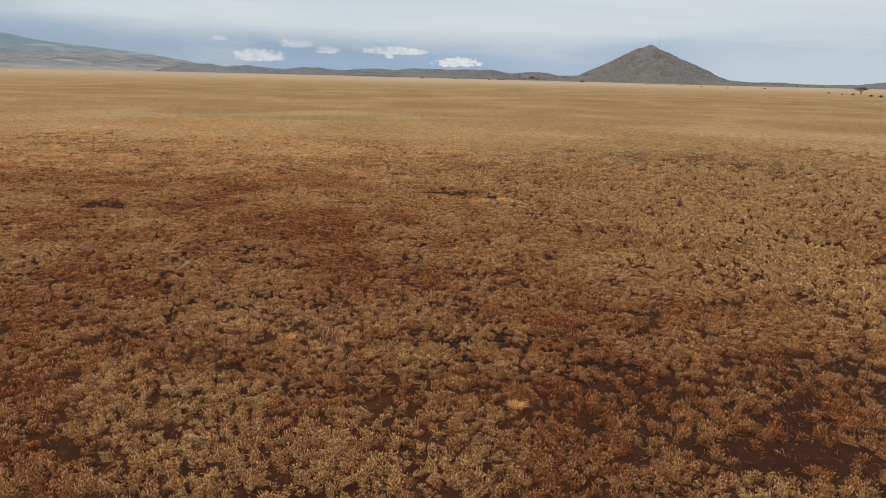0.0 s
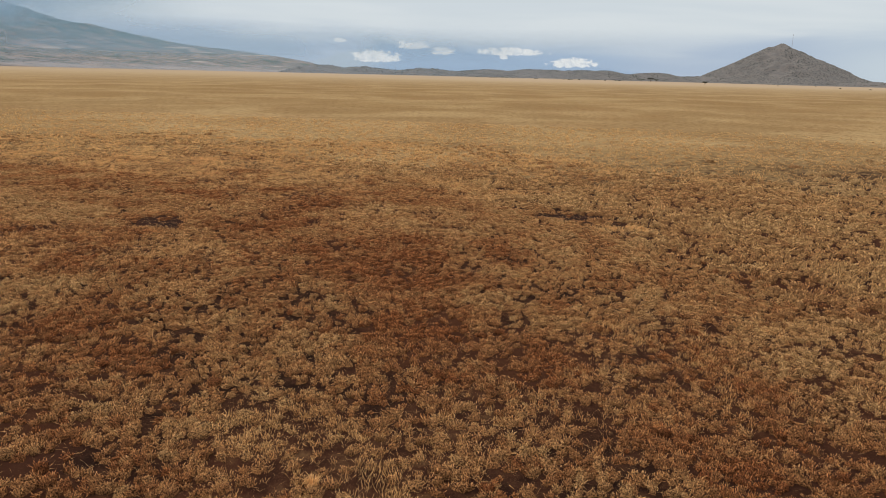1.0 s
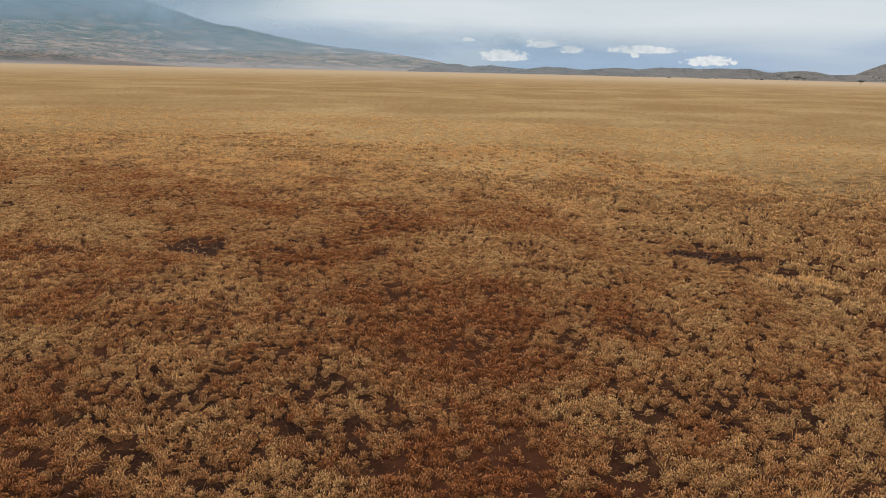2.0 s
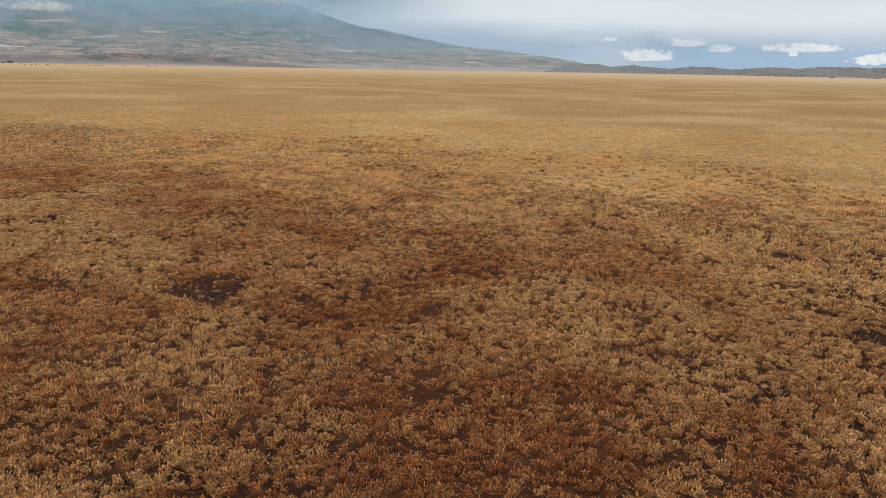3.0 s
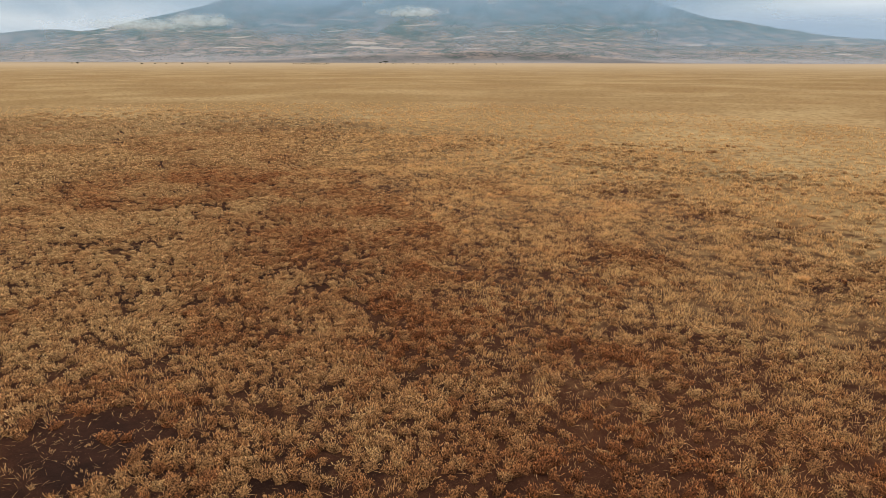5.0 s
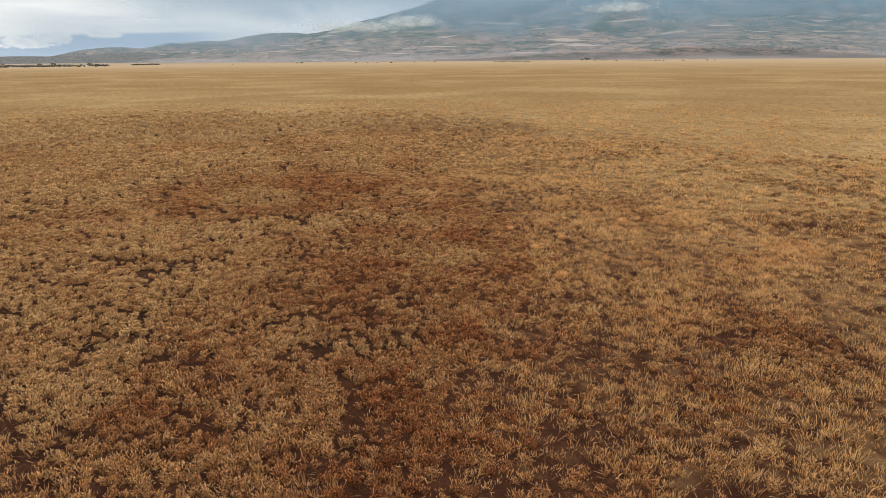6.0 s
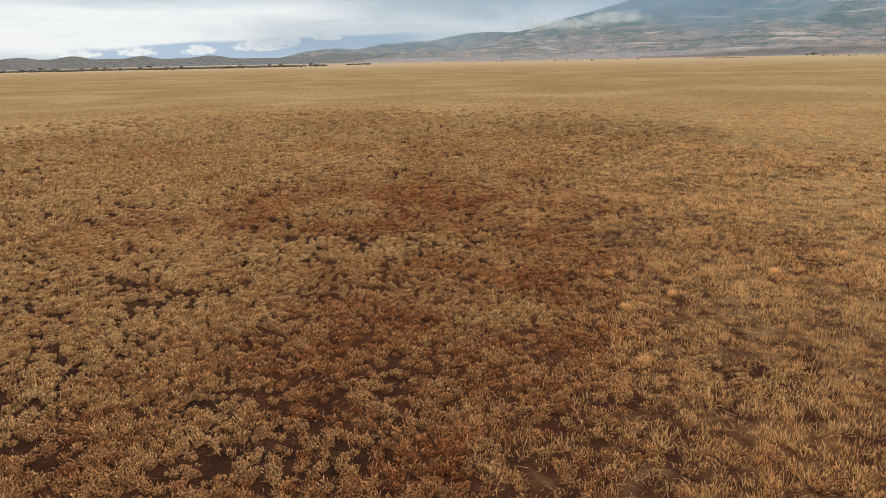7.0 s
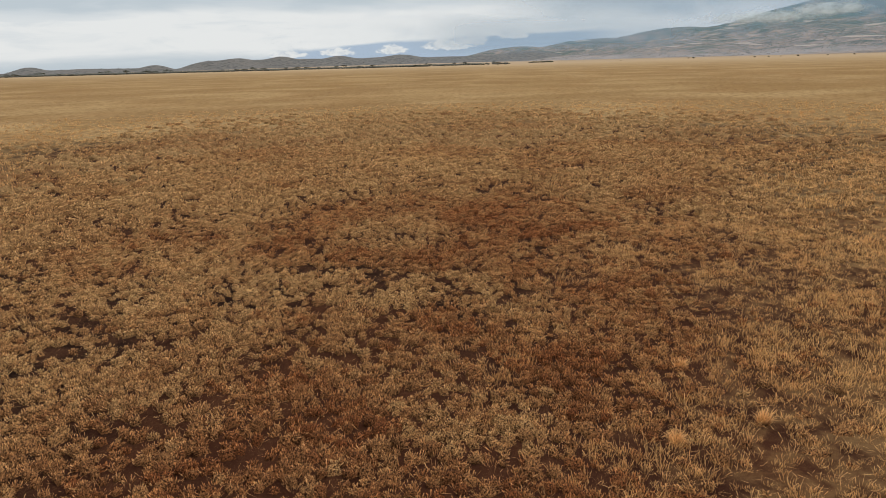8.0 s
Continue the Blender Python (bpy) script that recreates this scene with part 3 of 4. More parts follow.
veil("mountain_mist_haze", -14, 118, 2150, -2, 620, VEIL, "thin blue-white mist drifting before the mountain, on a sheet that also adds distance haze")


def bank_material():
    mat, t, b = material("cloud_bank")
    p = place_of(t)
    n = cloudy(t, stretched(t, p, 0.026, 0.026, 0.050), 1.0, 5.0, 0.6, 0.4)
    body = calc(t, "ADD", attribute(t, "zone")[0], calc(t, "MULTIPLY", calc(t, "SUBTRACT", n, 0.5), 1.9))
    b.inputs["Base Color"].default_value = (0.80, 0.89, 0.91, 1)
    b.inputs["Roughness"].default_value = 1.0
    b.inputs["Specular IOR Level"].default_value = 0.0
    plug(t, b.inputs["Alpha"], calc(t, "MULTIPLY", ramp01(t, body, 0.0, 1.35), 0.8))
    return mat


BANK = bank_material()


def cloud_bank(az, el, half_az, half_el, d, label):
    """A small bank of cloud hanging on the slope: a bulging curved sheet that thins out towards its rim."""
    u, v = np.meshgrid(np.linspace(-1, 1, 24), np.linspace(-1, 1, 12))
    a, e = np.radians(az + u * half_az * 1.3), np.radians(el + v * half_el * 1.4)
    dd = d - 8 * (1 - u * u) * (1 - v * v)
    me = sheet("cloud_bank", -np.sin(a) * dd - 10, np.cos(a) * dd + 40, np.tan(e) * dd, BANK)
    thick = np.clip(1 - (u * u + (v * np.where(v < 0, 1.7, 1.0)) ** 2), 0, 1).ravel()
    zone_layer(me, thick, thick * 0, thick * 0)
    return tagged(new("cloud_bank", me), label, "cloud", kind="stuff")


cloud_bank(60.0, 3.95, 2.3, 0.45, 2060, "small white cloud resting against the mountain slope")
cloud_bank(76.0, 3.1, 2.4, 0.55, 2060, "white cloud clinging to the mountain shoulder")
cloud_bank(80.0, 2.75, 3.6, 0.5, 2080, "pale ragged cloud trailing over the mountain shoulder")
cloud_bank(68.5, 4.7, 5.0, 0.8, 2100, "grey-white cloud veiling the upper mountain")
cloud_bank(47.0, 5.6, 6.0, 0.9, 2100, "white cloud veiling the mountain top")

# ---------------------------------------------------------------- grass and scrub


def blades(name, base, az, lean, tall, wide, straw, red, mat, label):
    """Many tapering blades as one mesh: a bent quad and a tip each."""
    n = len(base)
    side = np.stack([np.cos(az + math.pi / 2), np.sin(az + math.pi / 2), np.zeros(n)], -1) * (wide / 2)[:, None]
    out = np.stack([np.cos(az), np.sin(az), np.zeros(n)], -1)
    up = np.array([0, 0, 1.0])
    mid = base + out * (lean * tall * 0.35)[:, None] + up * (tall * 0.55)[:, None]
    tip = base + out * (lean * tall)[:, None] + up * (tall * (1 - 0.25 * lean))[:, None]
    co = np.stack([base - side, base + side, mid + side * 0.8, mid - side * 0.8, tip], 1).reshape(-1, 3)
    k = np.arange(n, dtype=np.int64)[:, None] * 5
    loops = np.concatenate([k + 0, k + 1, k + 2, k + 3, k + 3, k + 2, k + 4], 1)
    me = bpy.data.meshes.new(name)
    me.vertices.add(5 * n)
    me.vertices.foreach_set("co", co.astype(np.float32).ravel())
    me.loops.add(7 * n)
    me.loops.foreach_set("vertex_index", loops.astype(np.int32).ravel())
    me.polygons.add(2 * n)
    start = np.stack([np.arange(n) * 7, np.arange(n) * 7 + 4], 1)
    me.polygons.foreach_set("loop_start", start.astype(np.int32).ravel())
    me.update(calc_edges=True)
    me.materials.append(mat)
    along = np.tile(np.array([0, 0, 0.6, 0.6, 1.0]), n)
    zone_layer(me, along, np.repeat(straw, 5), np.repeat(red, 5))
    return tagged(new(name, me), label, "grass", kind="stuff")


def stems(name, base, az, lean, tall, wide, straw, red, mat, label, flare):
    """Very many short stems as one mesh, a triangle each; flare: the share of them that widen into a seed head at the top."""
    n = len(base)
    turn = az + math.pi / 2 + np.sin(az * 37.0)
    side = np.stack([np.cos(turn), np.sin(turn), np.zeros(n)], -1) * (wide / 2)[:, None]
    out = np.stack([np.cos(az), np.sin(az), np.zeros(n)], -1)
    tip = base + out * (lean * tall)[:, None] + np.array([0, 0, 1.0]) * (tall * (1 - 0.3 * lean))[:, None]
    head = (np.modf(np.abs(az) * 91.7)[0] < flare)[:, None]
    a, b, c = np.where(head, tip - side, base - side), np.where(head, tip + side, base + side), np.where(head, base, tip)
    me = bpy.data.meshes.new(name)
    me.vertices.add(3 * n)
    me.vertices.foreach_set("co", np.stack([a, b, c], 1).astype(np.float32).ravel())
    me.loops.add(3 * n)
    me.loops.foreach_set("vertex_index", np.arange(3 * n, dtype=np.int32))
    me.polygons.add(n)
    me.polygons.foreach_set("loop_start", np.arange(0, 3 * n, 3, dtype=np.int32))
    me.update(calc_edges=True)
    me.materials.append(mat)
    h = head[:, 0]
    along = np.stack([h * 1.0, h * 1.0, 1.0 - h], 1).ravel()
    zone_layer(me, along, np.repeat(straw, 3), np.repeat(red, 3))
    return tagged(new(name, me), label, "grass", kind="stuff")


def scatter(rng, x0, x1, y0, y1, per_m2):
    n = int((x1 - x0) * (y1 - y0) * per_m2)
    return rng.uniform(x0, x1, n), rng.uniform(y0, y1, n)


def clumps(rng, cx, cy, per, radius, tall, wide, spread):
    """Blades for clumps at cx, cy: places, azimuths, leans, heights, widths, and the clump that each belongs to."""
    own = np.repeat(np.arange(len(cx)), per)
    n = len(own)
    a, r = rng.uniform(0, 2 * math.pi, n), np.sqrt(rng.uniform(0, 1, n))
    size = rng.uniform(0.6, 1.3, len(cx))[own]
    x, y = cx[own] + np.cos(a) * r * radius * size, cy[own] + np.sin(a) * r * radius * size
    az = a + rng.normal(0, 0.7, n)
    lean = np.clip(spread * (0.25 + r) * rng.uniform(0.4, 1.5, n), 0, 1.4)
    h = tall * size * rng.uniform(0.55, 1.15, n) * (1.15 - 0.45 * r)
    w = wide * rng.uniform(0.7, 1.3, n)
    return np.stack([x, y, lie_at(x, y) - 0.015], -1), az, lean, h, w, own


rng = np.random.default_rng(4)


def mounds(name, cx, cy, rad, high, straw, red, label, sides=5, mat=MOUND):
    """Low irregular domes as one mesh: two rings and a crown each."""
    n, m = len(cx), 2 * sides + 1
    a = np.arange(sides) * math.tau / sides + rng.uniform(0, 2, (n, 1))
    co = np.empty((n, m, 3))
    for ring, (share, lift) in enumerate(((1.0, -0.2), (0.74, 0.70))):
        r = rad[:, None] * share * rng.uniform(0.72, 1.28, (n, sides))
        cut = slice(ring * sides, (ring + 1) * sides)
        co[:, cut, 0], co[:, cut, 1] = np.cos(a) * r, np.sin(a) * r
        co[:, cut, 2] = high[:, None] * lift * rng.uniform(0.7, 1.3, (n, sides))
    co[:, -1] = np.stack([rad * rng.uniform(-0.3, 0.3, n), rad * rng.uniform(-0.3, 0.3, n), high], -1)
    # drawn out, each in a direction of its own
    way, pull = rng.uniform(0, math.pi, n), rng.uniform(1.0, 1.9, n)
    c, q = np.cos(way)[:, None], np.sin(way)[:, None]
    u, v = (co[..., 0] * c + co[..., 1] * q) * np.sqrt(pull)[:, None], (co[..., 1] * c - co[..., 0] * q) / np.sqrt(pull)[:, None]
    co[..., 0], co[..., 1] = u * c - v * q, u * q + v * c
    co += np.stack([cx, cy, lie_at(cx, cy)], -1)[:, None]
    tri = []
    for k in range(sides):
        k1 = (k + 1) % sides
        tri += [(k, k1, sides + k1), (k, sides + k1, sides + k), (sides + k, sides + k1, 2 * sides)]
    idx = (np.array(tri)[None] + (np.arange(n) * m)[:, None, None]).reshape(-1)
    me = bpy.data.meshes.new(name)
    me.vertices.add(m * n)
    me.vertices.foreach_set("co", co.astype(np.float32).ravel())
    me.loops.add(len(idx))
    me.loops.foreach_set("vertex_index", idx.astype(np.int32))
    me.polygons.add(len(idx) // 3)
    me.polygons.foreach_set("loop_start", np.arange(0, len(idx), 3, dtype=np.int32))
    me.update(calc_edges=True)
    me.materials.append(mat)
    zone_layer(me, np.repeat(straw, m), np.repeat(red, m), np.zeros(m * n))
    return tagged(new(name, me), label, "scrub", kind="stuff")


def bristles(cx, cy, rad, high, per):
    """Stems standing out of the mounds: places, azimuths, leans, and the mound that each belongs to."""
    own = np.repeat(np.arange(len(cx)), per)
    n = len(own)
    a, r = rng.uniform(0, 2 * math.pi, n), np.sqrt(rng.uniform(0, 1, n)) * 0.92
    x, y = cx[own] + np.cos(a) * r * rad[own], cy[own] + np.sin(a) * r * rad[own]
    z = lie_at(cx, cy)[own] + high[own] * np.clip(1 - 0.55 * r**2.0, 0, 1) * 0.95
    lean = np.clip(0.75 * (0.2 + r) * rng.uniform(0.3, 1.5, n), 0.05, 1.2)
    return np.stack([x, y, z - 0.02], -1), a + rng.normal(0, 0.5, n), lean, own


def planted(x0, x1, y0, y1, gap):
    """Places at about even distances."""
    x, y = np.meshgrid(np.arange(x0, x1, gap), np.arange(y0, y1, gap))
    x = x + (np.arange(x.shape[0]) % 2)[:, None] * gap / 2
    x, y = x.ravel(), y.ravel()
    return x + rng.uniform(-0.36, 0.36, len(x)) * gap, y + rng.uniform(-0.36, 0.36, len(x)) * gap


def cushion_bed(name, lo, hi, gap, per, stem, wide_m, sides):
    """Low rounded scrub, one cushion of stubby twigs beside the other with dark soil in between, lo to hi metres off the herd track."""
    cx, cy = planted(-135, 75, 0 if lo < 30 else -30, 120, gap)
    d = pasture(cx, cy, 1.0) + rng.uniform(-1.5, 1.5, len(cx)) + (field(cx, cy, 9.0, 55, 3) - 0.5) * np.where(pasture(cx, cy) > 24, 24, 4)
    ok = (d >= lo) & (d < (hi if lo < 30 else hi + 16 - 40 * rng.uniform(0, 1, len(cx)) ** 1.5))
    cx, cy = cx[ok], cy[ok]
    straw, bare, red, pale = straw_at(cx, cy), bare_at(cx, cy), red_at(cx, cy), pale_at(cx, cy)
    grown = 0.62 * field(cx * 0.86 + cy * 0.5, cy * 0.86 - cx * 0.5, 0.60, 81, 2) + 0.38 * rng.uniform(0, 1, len(cx))
    ok = (grown > 0.345 + 0.5 * bare + 0.02 * red) & (straw < rng.uniform(0.25, 0.95 if lo < 30 else 0.75, len(cx)))
    cx, cy, grown, straw, bare, red, pale = (v[ok] for v in (cx, cy, grown, straw, bare, red, pale))
    n = len(cx)
    lush = ease(grown, 0.32, 0.66)
    rad = gap * (0.26 + 0.30 * lush + 0.30 * rng.uniform(0, 1, n) ** 2)
    high = rad * rng.uniform(0.60, 1.08, n) * (1 - 0.3 * straw) * (0.75 if lo > 30 else 1.0)
    outward = ease(pasture(cx, cy), 6, 20)
    tone = np.clip(0.13 + 0.22 * outward + 0.50 * pale + 0.45 * ease(field(cx, cy, 1.6, 121, 3), 0.42, 0.68) + 0.25 * lush - 0.30 * red + rng.normal(0, 0.18, n), 0, 1) * (1 - bare)
    ruddy = np.clip((0.19 + 0.74 * red + 0.45 * ease(field(cx, cy, 1.7, 123, 3), 0.46, 0.64)) * (1 - 0.25 * outward) * (1 - 0.75 * pale) + rng.normal(0, 0.20, n) + 0.5 * bare, 0, 1)
    if lo > 0:
        tone, ruddy = np.clip(tone + 0.18, 0, 1), ruddy * 0.55
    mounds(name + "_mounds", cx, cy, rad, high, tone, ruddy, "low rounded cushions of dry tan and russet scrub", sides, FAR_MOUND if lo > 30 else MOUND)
    base, az, lean, own = bristles(cx, cy, rad, high, per)
    size = rng.uniform(0.45, 1.25, len(base)) * (0.65 + 0.5 * lush[own])
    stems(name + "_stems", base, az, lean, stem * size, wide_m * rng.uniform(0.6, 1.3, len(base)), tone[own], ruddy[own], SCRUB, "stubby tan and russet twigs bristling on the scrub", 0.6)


cushion_bed("scrub", -9.0, 14.0, 0.245, 30, 0.068, 0.0155, 4)
cushion_bed("scrub_outer", 14.0, 34.0, 0.36, 12, 0.105, 0.034, 4)
cushion_bed("scrub_far", 34.0, 66.0, 0.64, 6, 0.14, 0.065, 4)

# tufts of taller straw
for name, lo, hi, per_m2, per, wide_m, tall_m in (("straw_grass", -2.0, 15.0, 30.0, 16, 0.0120, 0.155), ("straw_grass_outer", 13.0, 34.0, 11.0, 11, 0.024, 0.20), ("straw_grass_far", 32.0, 66.0, 3.0, 8, 0.046, 0.20)):
    cx, cy = scatter(rng, -135, 75, 2 if lo < 30 else -30, 120, per_m2)
    d = pasture(cx, cy, 1.0) + rng.uniform(-1.5, 1.5, len(cx))
    ok = (d >= lo) & (d < (hi if lo < 30 else hi + 26 - 52 * rng.uniform(0, 1, len(cx)) ** 1.5))
    cx, cy = cx[ok], cy[ok]
    straw = straw_at(cx, cy)
    thick = field(cx, cy, 1.1, 88, 3) + 0.25 * (field(cx, cy, 4.5, 89, 2) - 0.5)
    ok = (bare_at(cx, cy) < rng.uniform(0.3, 0.9, len(cx))) & (0.05 + straw * (0.55 + 1.2 * ease(thick, 0.38, 0.62)) > rng.uniform(0.03, 1.05, len(cx)))
    cx, cy, straw, thick = cx[ok], cy[ok], straw[ok], thick[ok]
    base, az, lean, tall, wide, own = clumps(rng, cx, cy, per, 0.09 if lo < 30 else 0.2, tall_m, wide_m, 0.6)
    tall = tall * (0.6 + 0.4 * straw + 0.5 * ease(thick, 0.4, 0.65))[own]
    red = np.clip(red_at(cx, cy) + 0.35 * ease(field(cx, cy, 5.0, 124, 3), 0.5, 0.68), 0, 1)
    red = np.clip(red + 0.30, 0, 1) if lo < 0 else red * 0.4
    gold = np.clip(straw * rng.uniform(0.2, 1, len(cx)) + 0.35 * ease(thick, 0.45, 0.65), 0, 1)
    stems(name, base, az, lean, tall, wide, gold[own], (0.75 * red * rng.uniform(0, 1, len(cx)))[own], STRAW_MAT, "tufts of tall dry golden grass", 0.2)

# loose straws lying about in all directions
x, y = scatter(rng, -56, 18, 6, 68, 45.0)
ok = (pasture(x, y, 1.0) < 14.5) & (rng.uniform(0, 1, len(x)) < 0.45 + 0.55 * np.maximum(straw_at(x, y), 0.8 * ease(field(x, y, 2.5, 95, 2), 0.5, 0.7)))
x, y = x[ok], y[ok]
n = len(x)
base = np.stack([x, y, lie_at(x, y) + rng.uniform(0.02, 0.12, n)], -1)
stems("loose_straw", base, rng.uniform(0, math.tau, n), rng.uniform(0.9, 2.6, n), rng.uniform(0.05, 0.12, n), rng.uniform(0.006, 0.011, n), rng.uniform(0, 1, n), 0.5 * red_at(x, y), STRAW_MAT, "loose dry straws lying across the ground", 0.5)

# single large tussocks


def tussock(seed, tall, wide):
    """A dense tuft of straw: a low matted foot and a sheaf of bent blades."""
    rand = random.Random(seed)
    ob = tagged(new("grass_tussock"), "large pale tuft of dry straw grass standing in scrub", "grass tuft", "single tussocks")
    bm = bmesh.new()
    bmesh.ops.create_icosphere(bm, subdivisions=2, radius=1.0)
    for v in bm.verts:
        v.co = Vector((v.co.x * wide * 0.45 * rand.uniform(0.85, 1.15), v.co.y * wide * 0.45 * rand.uniform(0.85, 1.15), max(v.co.z, -0.2) * tall * 0.10))
    part("foot", bm, MOUND, ob)
    n = 170
    own = np.random.default_rng(seed)
    a, r = own.uniform(0, math.tau, n), np.sqrt(own.uniform(0, 1, n))
    base = np.stack([np.cos(a) * r * wide * 0.32, np.sin(a) * r * wide * 0.32, np.zeros(n)], -1)
    sheaf = blades("sheaf", base, a + own.normal(0, 0.5, n), np.clip(r * own.uniform(0.3, 1.3, n), 0.05, 1.2), tall * own.uniform(0.55, 1.1, n), own.uniform(0.007, 0.011, n), own.uniform(0.1, 0.7, n), own.uniform(0, 0.12, n), STRAW_MAT, "")
    for key in ("kind", "category", "label"):
        if key in sheaf:
            del sheaf[key]
    sheaf.parent = ob
    return ob


TUSSOCKS = [tussock(21, 0.22, 0.28), tussock(22, 0.18, 0.32), tussock(23, 0.25, 0.27)]
SPOTS = ((-29.5, 54.35), (-35.8, 55.1), (-33.7, 56.3), (-32.7, 54.8), (-21.6, 36.1), (1.8, 15.0), (-4.4, 19.1), (-35.6, 60.0), (-18.4, 59.8), (2.8, 43.5))
for k, (x, y) in enumerate(SPOTS):
    m = pose(x, y, float(lie_at(np.array([x]), np.array([y]))[0]), 0, 0, 67 * k) @ Matrix.Diagonal((1 + 0.12 * (k % 3), 1 + 0.1 * (k % 2), 0.9 + 0.1 * (k % 4), 1))
    if k < 3:
        TUSSOCKS[k].matrix_basis = m
    else:
        copy_thing(TUSSOCKS[k % 3], m)

# ---------------------------------------------------------------- scrub on the far slopes


def slope_scrub(name, x, y, z, size, label):
    """Dark rounded bushes, eight faces each, as one mesh."""
    n = len(x)
    r = size * rng.uniform(0.6, 1.4, n)
    unit = np.array([(1, 0, 0.35), (0, 1, 0.35), (-1, 0, 0.35), (0, -1, 0.35), (0, 0, 1.0), (0, 0, -0.6)])
    co = unit[None] * r[:, None, None] * rng.uniform(0.75, 1.25, (n, 6, 3)) + np.stack([x, y, z], -1)[:, None]
    tri = np.array([(0, 1, 4), (1, 2, 4), (2, 3, 4), (3, 0, 4), (1, 0, 5), (2, 1, 5), (3, 2, 5), (0, 3, 5)])
    idx = (tri[None] + (np.arange(n) * 6)[:, None, None]).reshape(-1)
    me = bpy.data.meshes.new(name)
    me.vertices.add(6 * n)
    me.vertices.foreach_set("co", co.astype(np.float32).ravel())
    me.loops.add(24 * n)
    me.loops.foreach_set("vertex_index", idx.astype(np.int32))
    me.polygons.add(8 * n)
    me.polygons.foreach_set("loop_start", np.arange(0, 24 * n, 3, dtype=np.int32))
    me.update(calc_edges=True)
    me.materials.append(SLOPE_LEAF)
    return tagged(new(name, me), label, "bushes", kind="stuff")


a, r = rng.uniform(0, 2 * math.pi, 2200), np.sqrt(rng.uniform(0, 1, 2200)) * 520
x, y = CX + np.cos(a) * r, CY + np.sin(a) * r
slope_scrub("cone_hill_scrub", x, y, cone_height(x, y), 1.5, "dark thorn bushes scattered over the cone hill")
low_height = ridge_height(LOW, 6.0)
x, y = rng.uniform(-1050, 1500, 9000), rng.uniform(2500, 3250, 9000)
z = low_height(x, y)
ok = (z > 1.0) & (field(x, y, 120, 91, 3) + rng.uniform(-0.2, 0.2, len(x)) > 0.42)
slope_scrub("low_hills_scrub", x[ok], y[ok], z[ok], 2.2, "dark thorn bushes along the low stony rise")
az_s, d_s = np.radians(rng.uniform(22, 100, 26000)), rng.uniform(2180, 3500, 26000)
x, y = -np.sin(az_s) * d_s, np.cos(az_s) * d_s
z = mountain_height(x, y)
ok = (z > 1.0) & (field(x, y, 110, 93, 4) + rng.uniform(-0.2, 0.2, len(x)) > 0.54)
slope_scrub("mountain_scrub", x[ok], y[ok], z[ok], 1.3, "grey-green bushes dotted over the lower mountain slopes")

az_s, d_s = np.radians(rng.uniform(97, 141, 5200)), rng.uniform(1420, 1850, 5200)
x, y = -np.sin(az_s) * d_s, np.cos(az_s) * d_s
ok = field(x, y, 90, 111, 3) + rng.uniform(-0.12, 0.12, len(x)) > 0.43
slope_scrub("bush_belt", x[ok], y[ok], lie_at(x[ok], y[ok]) + 0.6, 2.3, "dark belt of low thorn bushes before the rounded hills")
west_height = ridge_height(WEST, 2.5, 37)
x, y = rng.uniform(-3600, -2000, 5000), rng.uniform(-2700, 900, 5000)
z = west_height(x, y)
ok = (z > 3.0) & (field(x, y, 130, 112, 3) + rng.uniform(-0.2, 0.2, len(x)) > 0.55)
slope_scrub("rounded_hills_scrub", x[ok], y[ok], z[ok], 1.8, "sparse dark bushes dotted over the rounded hills")

# ---------------------------------------------------------------- trees and bushes at the rim of the plain


def limb(bm, a, b, ra, rb, sides=6):
    a, b = Vector(a), Vector(b)
    q = (b - a).to_track_quat("Z", "Y").to_matrix()
    rings = []
    for p, r in ((a, ra), (b, rb)):
        rings.append([bm.verts.new(p + q @ Vector((math.cos(k * math.tau / sides) * r, math.sin(k * math.tau / sides) * r, 0))) for k in range(sides)])
    for k in range(sides):
        bm.faces.new((rings[0][k], rings[0][(k + 1) % sides], rings[1][(k + 1) % sides], rings[1][k]))


def leaves(rand, clusters, per, size):
    bm = bmesh.new()
    for c, rad in clusters:
        for _ in range(per):
            v = Vector((rand.gauss(0, 1), rand.gauss(0, 1), rand.gauss(0, 0.6))) * rad * 0.55
            o = Vector(c) + v
            u = Vector((rand.uniform(-1, 1), rand.uniform(-1, 1), rand.uniform(-0.5, 0.5))).normalized() * size
            w = u.orthogonal().normalized() * size * rand.uniform(0.6, 1.2)
            bm.faces.new([bm.verts.new(o + u), bm.verts.new(o - u * 0.6 + w), bm.verts.new(o - u * 0.6 - w)])
    return bm


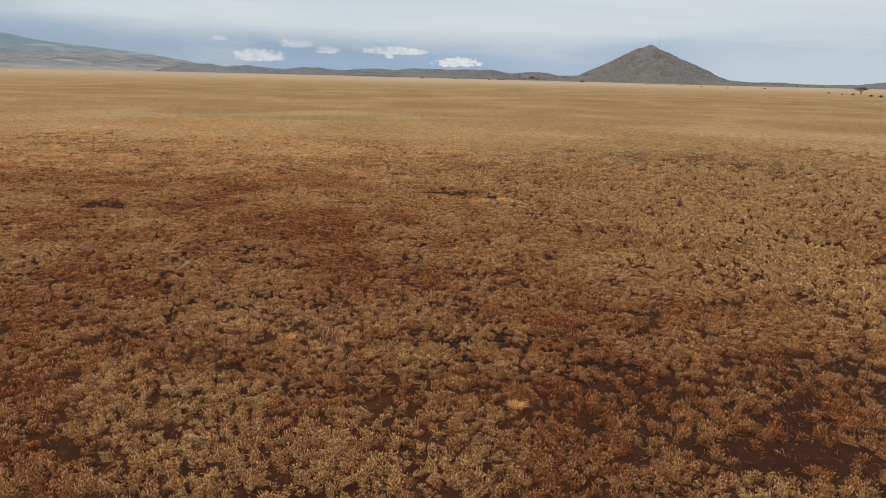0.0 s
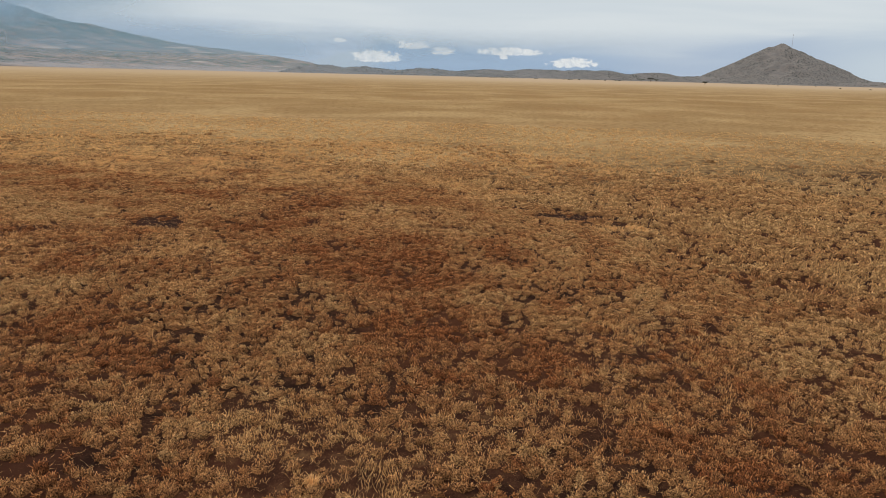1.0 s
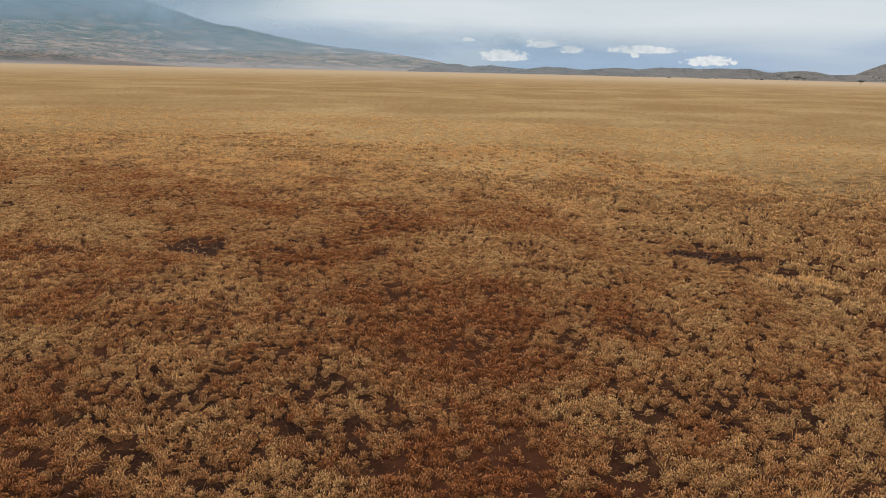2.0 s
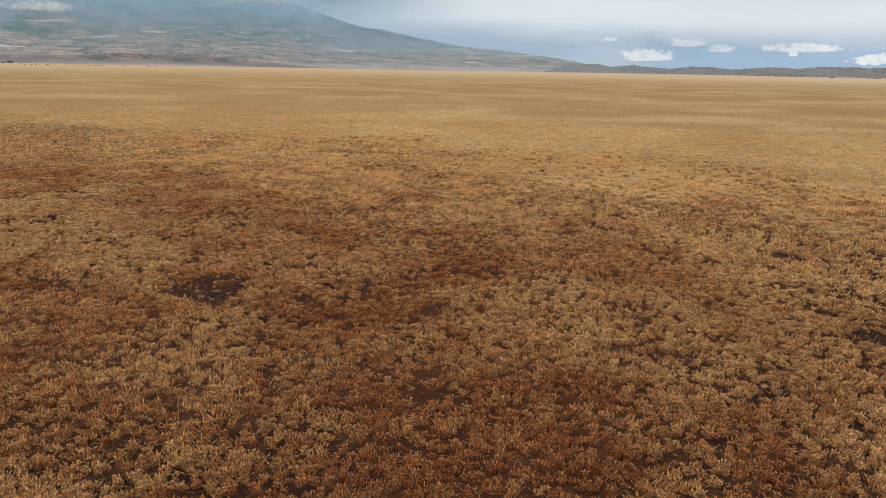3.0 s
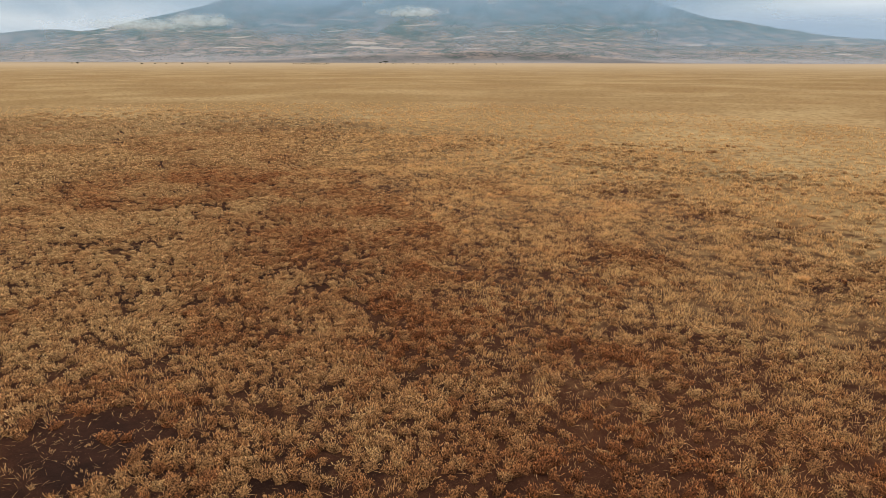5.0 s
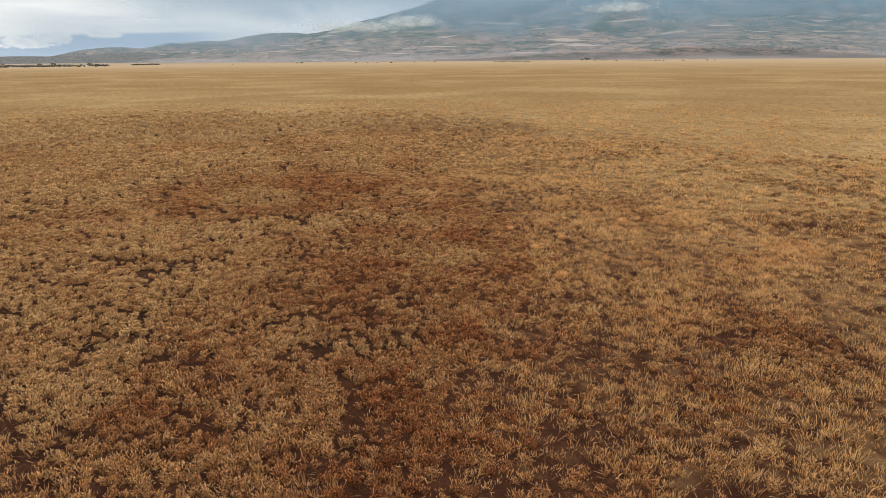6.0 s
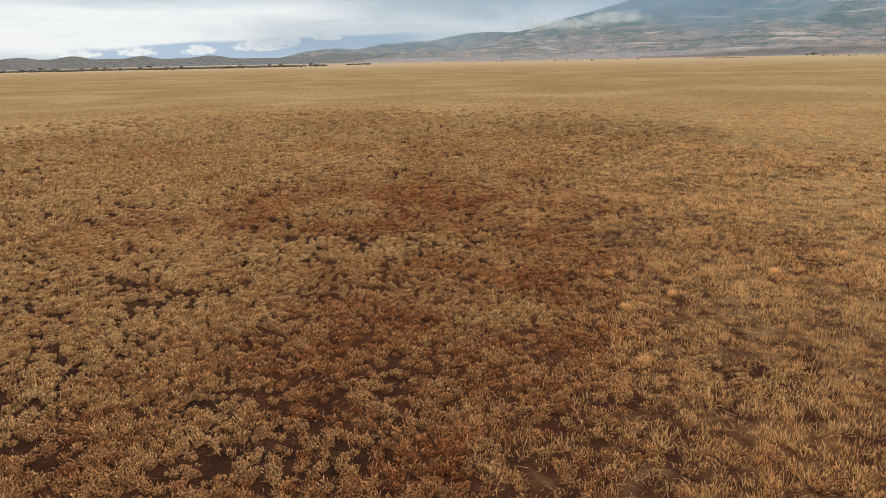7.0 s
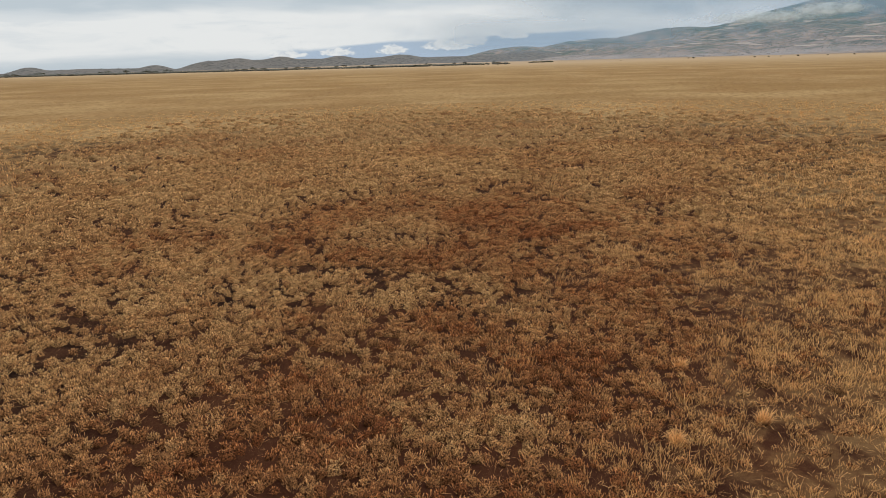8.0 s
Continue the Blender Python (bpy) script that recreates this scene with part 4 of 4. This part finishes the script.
def acacia(seed, label):
    """A flat-topped thorn tree, about 6 m high: trunk with limbs, and a spreading crown."""
    rand = random.Random(seed)
    tree = tagged(new("acacia_tree"), label, "tree", "trees at the rim of the plain")
    bm = bmesh.new()
    limb(bm, (0, 0, -0.2), (0.15, 0.1, 2.0), 0.28, 0.2)
    tops = []
    for k in range(6):
        a = k * math.tau / 6 + rand.uniform(-0.3, 0.3)
        r = rand.uniform(1.6, 3.4)
        end = (math.cos(a) * r, math.sin(a) * r, rand.uniform(4.2, 5.2))
        mid = (math.cos(a) * r * 0.45, math.sin(a) * r * 0.45, 3.4)
        limb(bm, (0.15, 0.1, 1.95), mid, 0.15, 0.1, 5)
        limb(bm, mid, end, 0.1, 0.04, 5)
        tops.append((end, 1.5))
    tops.append(((0.2, 0.1, 5.2), 1.7))
    part("trunk", bm, BARK, tree)
    part("crown", leaves(rand, tops, 34, 0.42), LEAF, tree)
    return tree


def bush(seed, label):
    """A broad thorn bush, about 2.4 m high: a few stems and a low crown."""
    rand = random.Random(seed)
    ob = tagged(new("thorn_bush"), label, "bush", "bushes at the rim of the plain")
    bm = bmesh.new()
    heads = []
    for k in range(5):
        a = k * math.tau / 5 + rand.uniform(-0.4, 0.4)
        end = (math.cos(a) * 1.3, math.sin(a) * 1.3, rand.uniform(1.1, 1.7))
        limb(bm, (math.cos(a) * 0.1, math.sin(a) * 0.1, -0.1), end, 0.09, 0.03, 5)
        heads.append((end, 1.2))
    heads.append(((0, 0, 1.7), 1.3))
    part("stems", bm, BARK, ob)
    part("crown", leaves(rand, heads, 26, 0.36), LEAF, ob)
    return ob


TREES = [acacia(k, "flat-topped thorn tree with a dark dusty crown") for k in (1, 2, 3)]
BUSHES = [bush(k, "broad dark thorn bush standing in dry grass") for k in (5, 6, 7)]
FROM = Vector((-14, 42, 0))
rand = random.Random(12)


def set_out(kinds, az, d, size, first=[]):
    size = size * (0.72 if d < 800 and kinds is TREES else 1.0)
    spot = FROM + Vector(bearing(az, d))
    spot.z = float(lie_at(np.array([spot.x]), np.array([spot.y]))[0]) - 0.05
    m = pose(*spot, 0, 0, rand.uniform(0, 360)) @ Matrix.Diagonal((size * rand.uniform(0.9, 1.2), size * rand.uniform(0.9, 1.2), size * rand.uniform(0.8, 1.1), 1))
    kind = rand.choice(kinds)
    if kind not in first:
        first.append(kind)
        kind.matrix_basis = m
    else:
        copy_thing(kind, m)


for k in range(150):  # the tree line before the rounded hills
    az_t = 98 + 39 * ((k + rand.uniform(0, 2)) / 152) ** 0.85
    set_out(TREES if rand.random() < 0.3 else BUSHES, az_t, rand.uniform(1300, 1700), rand.uniform(0.7, 1.2))
for k in range(14):  # thickets
    set_out(BUSHES, 95.2 + 0.13 * k, rand.uniform(1580, 1640), rand.uniform(1.2, 1.7))
for k in range(9):
    set_out(BUSHES, 105.2 + 0.15 * k, rand.uniform(1450, 1500), rand.uniform(1.3, 1.8))
for k in range(17):  # a dark line of bushes at the mountain's foot
    set_out(BUSHES, 66.6 + 0.17 * k, rand.uniform(1380, 1420), rand.uniform(0.6, 0.85))
for k in range(24):
    set_out(BUSHES, 52.5 + 9.5 * rand.random(), rand.uniform(1400, 1480), rand.uniform(0.5, 0.9))
set_out(TREES, 62.1, 1450, 0.95)
set_out(TREES, 62.5, 1460, 0.75)
for az_t, d_t, size_t in ((-32.8, 737, 1.46), (-32.5, 690, 0.8), (-33.9, 629, 0.85), (-34.8, 576, 0.75), (-31.6, 742, 0.55), (-30.5, 823, 0.6), (-25.3, 1378, 1.1), (-22.8, 1268, 0.9), (-20.8, 1430, 0.9), (-7.3, 2350, 2.6), (-7.7, 2360, 2.0),
                         (-6.6, 2350, 1.7), (-11.5, 1651, 1.5), (-16.5, 1900, 1.1), (-19.0, 1900, 1.0)):
    set_out(BUSHES if size_t < 1.45 else TREES, az_t, d_t, size_t)
for k in range(26):
    set_out(BUSHES, rand.uniform(-5, 8), rand.uniform(2250, 2400), rand.uniform(1.0, 1.7))
for k in range(10):
    set_out(BUSHES, rand.uniform(74, 90), rand.uniform(1450, 1600), rand.uniform(0.7, 1.3))

# radio mast on the cone hill
mast = tagged(new("radio_mast"), "thin grey steel lattice mast on the hill", "mast")
mx, my, _ = bearing(-16.35, 3590)
mz = float(cone_height(np.array([mx]), np.array([my]))[0])
mast.location = (mx, my, mz - 1)
for k in range(3):
    bm = bmesh.new()
    a = k * math.tau / 3
    limb(bm, (math.cos(a) * 1.0, math.sin(a) * 1.0, 0), (math.cos(a) * 0.4, math.sin(a) * 0.4, 62), 0.25, 0.16, 6)
    part("leg", bm, STEEL, mast)
bm = bmesh.new()
for k in range(20):
    a0, a1 = k * math.tau / 3, (k + 1) * math.tau / 3
    r0, r1 = 1.0 - 0.6 * k / 20, 1.0 - 0.6 * (k + 1) / 20
    limb(bm, (math.cos(a0) * r0, math.sin(a0) * r0, k * 3.1), (math.cos(a1) * r1, math.sin(a1) * r1, k * 3.1 + 3.1), 0.08, 0.08, 4)
part("bracing", bm, STEEL, mast)
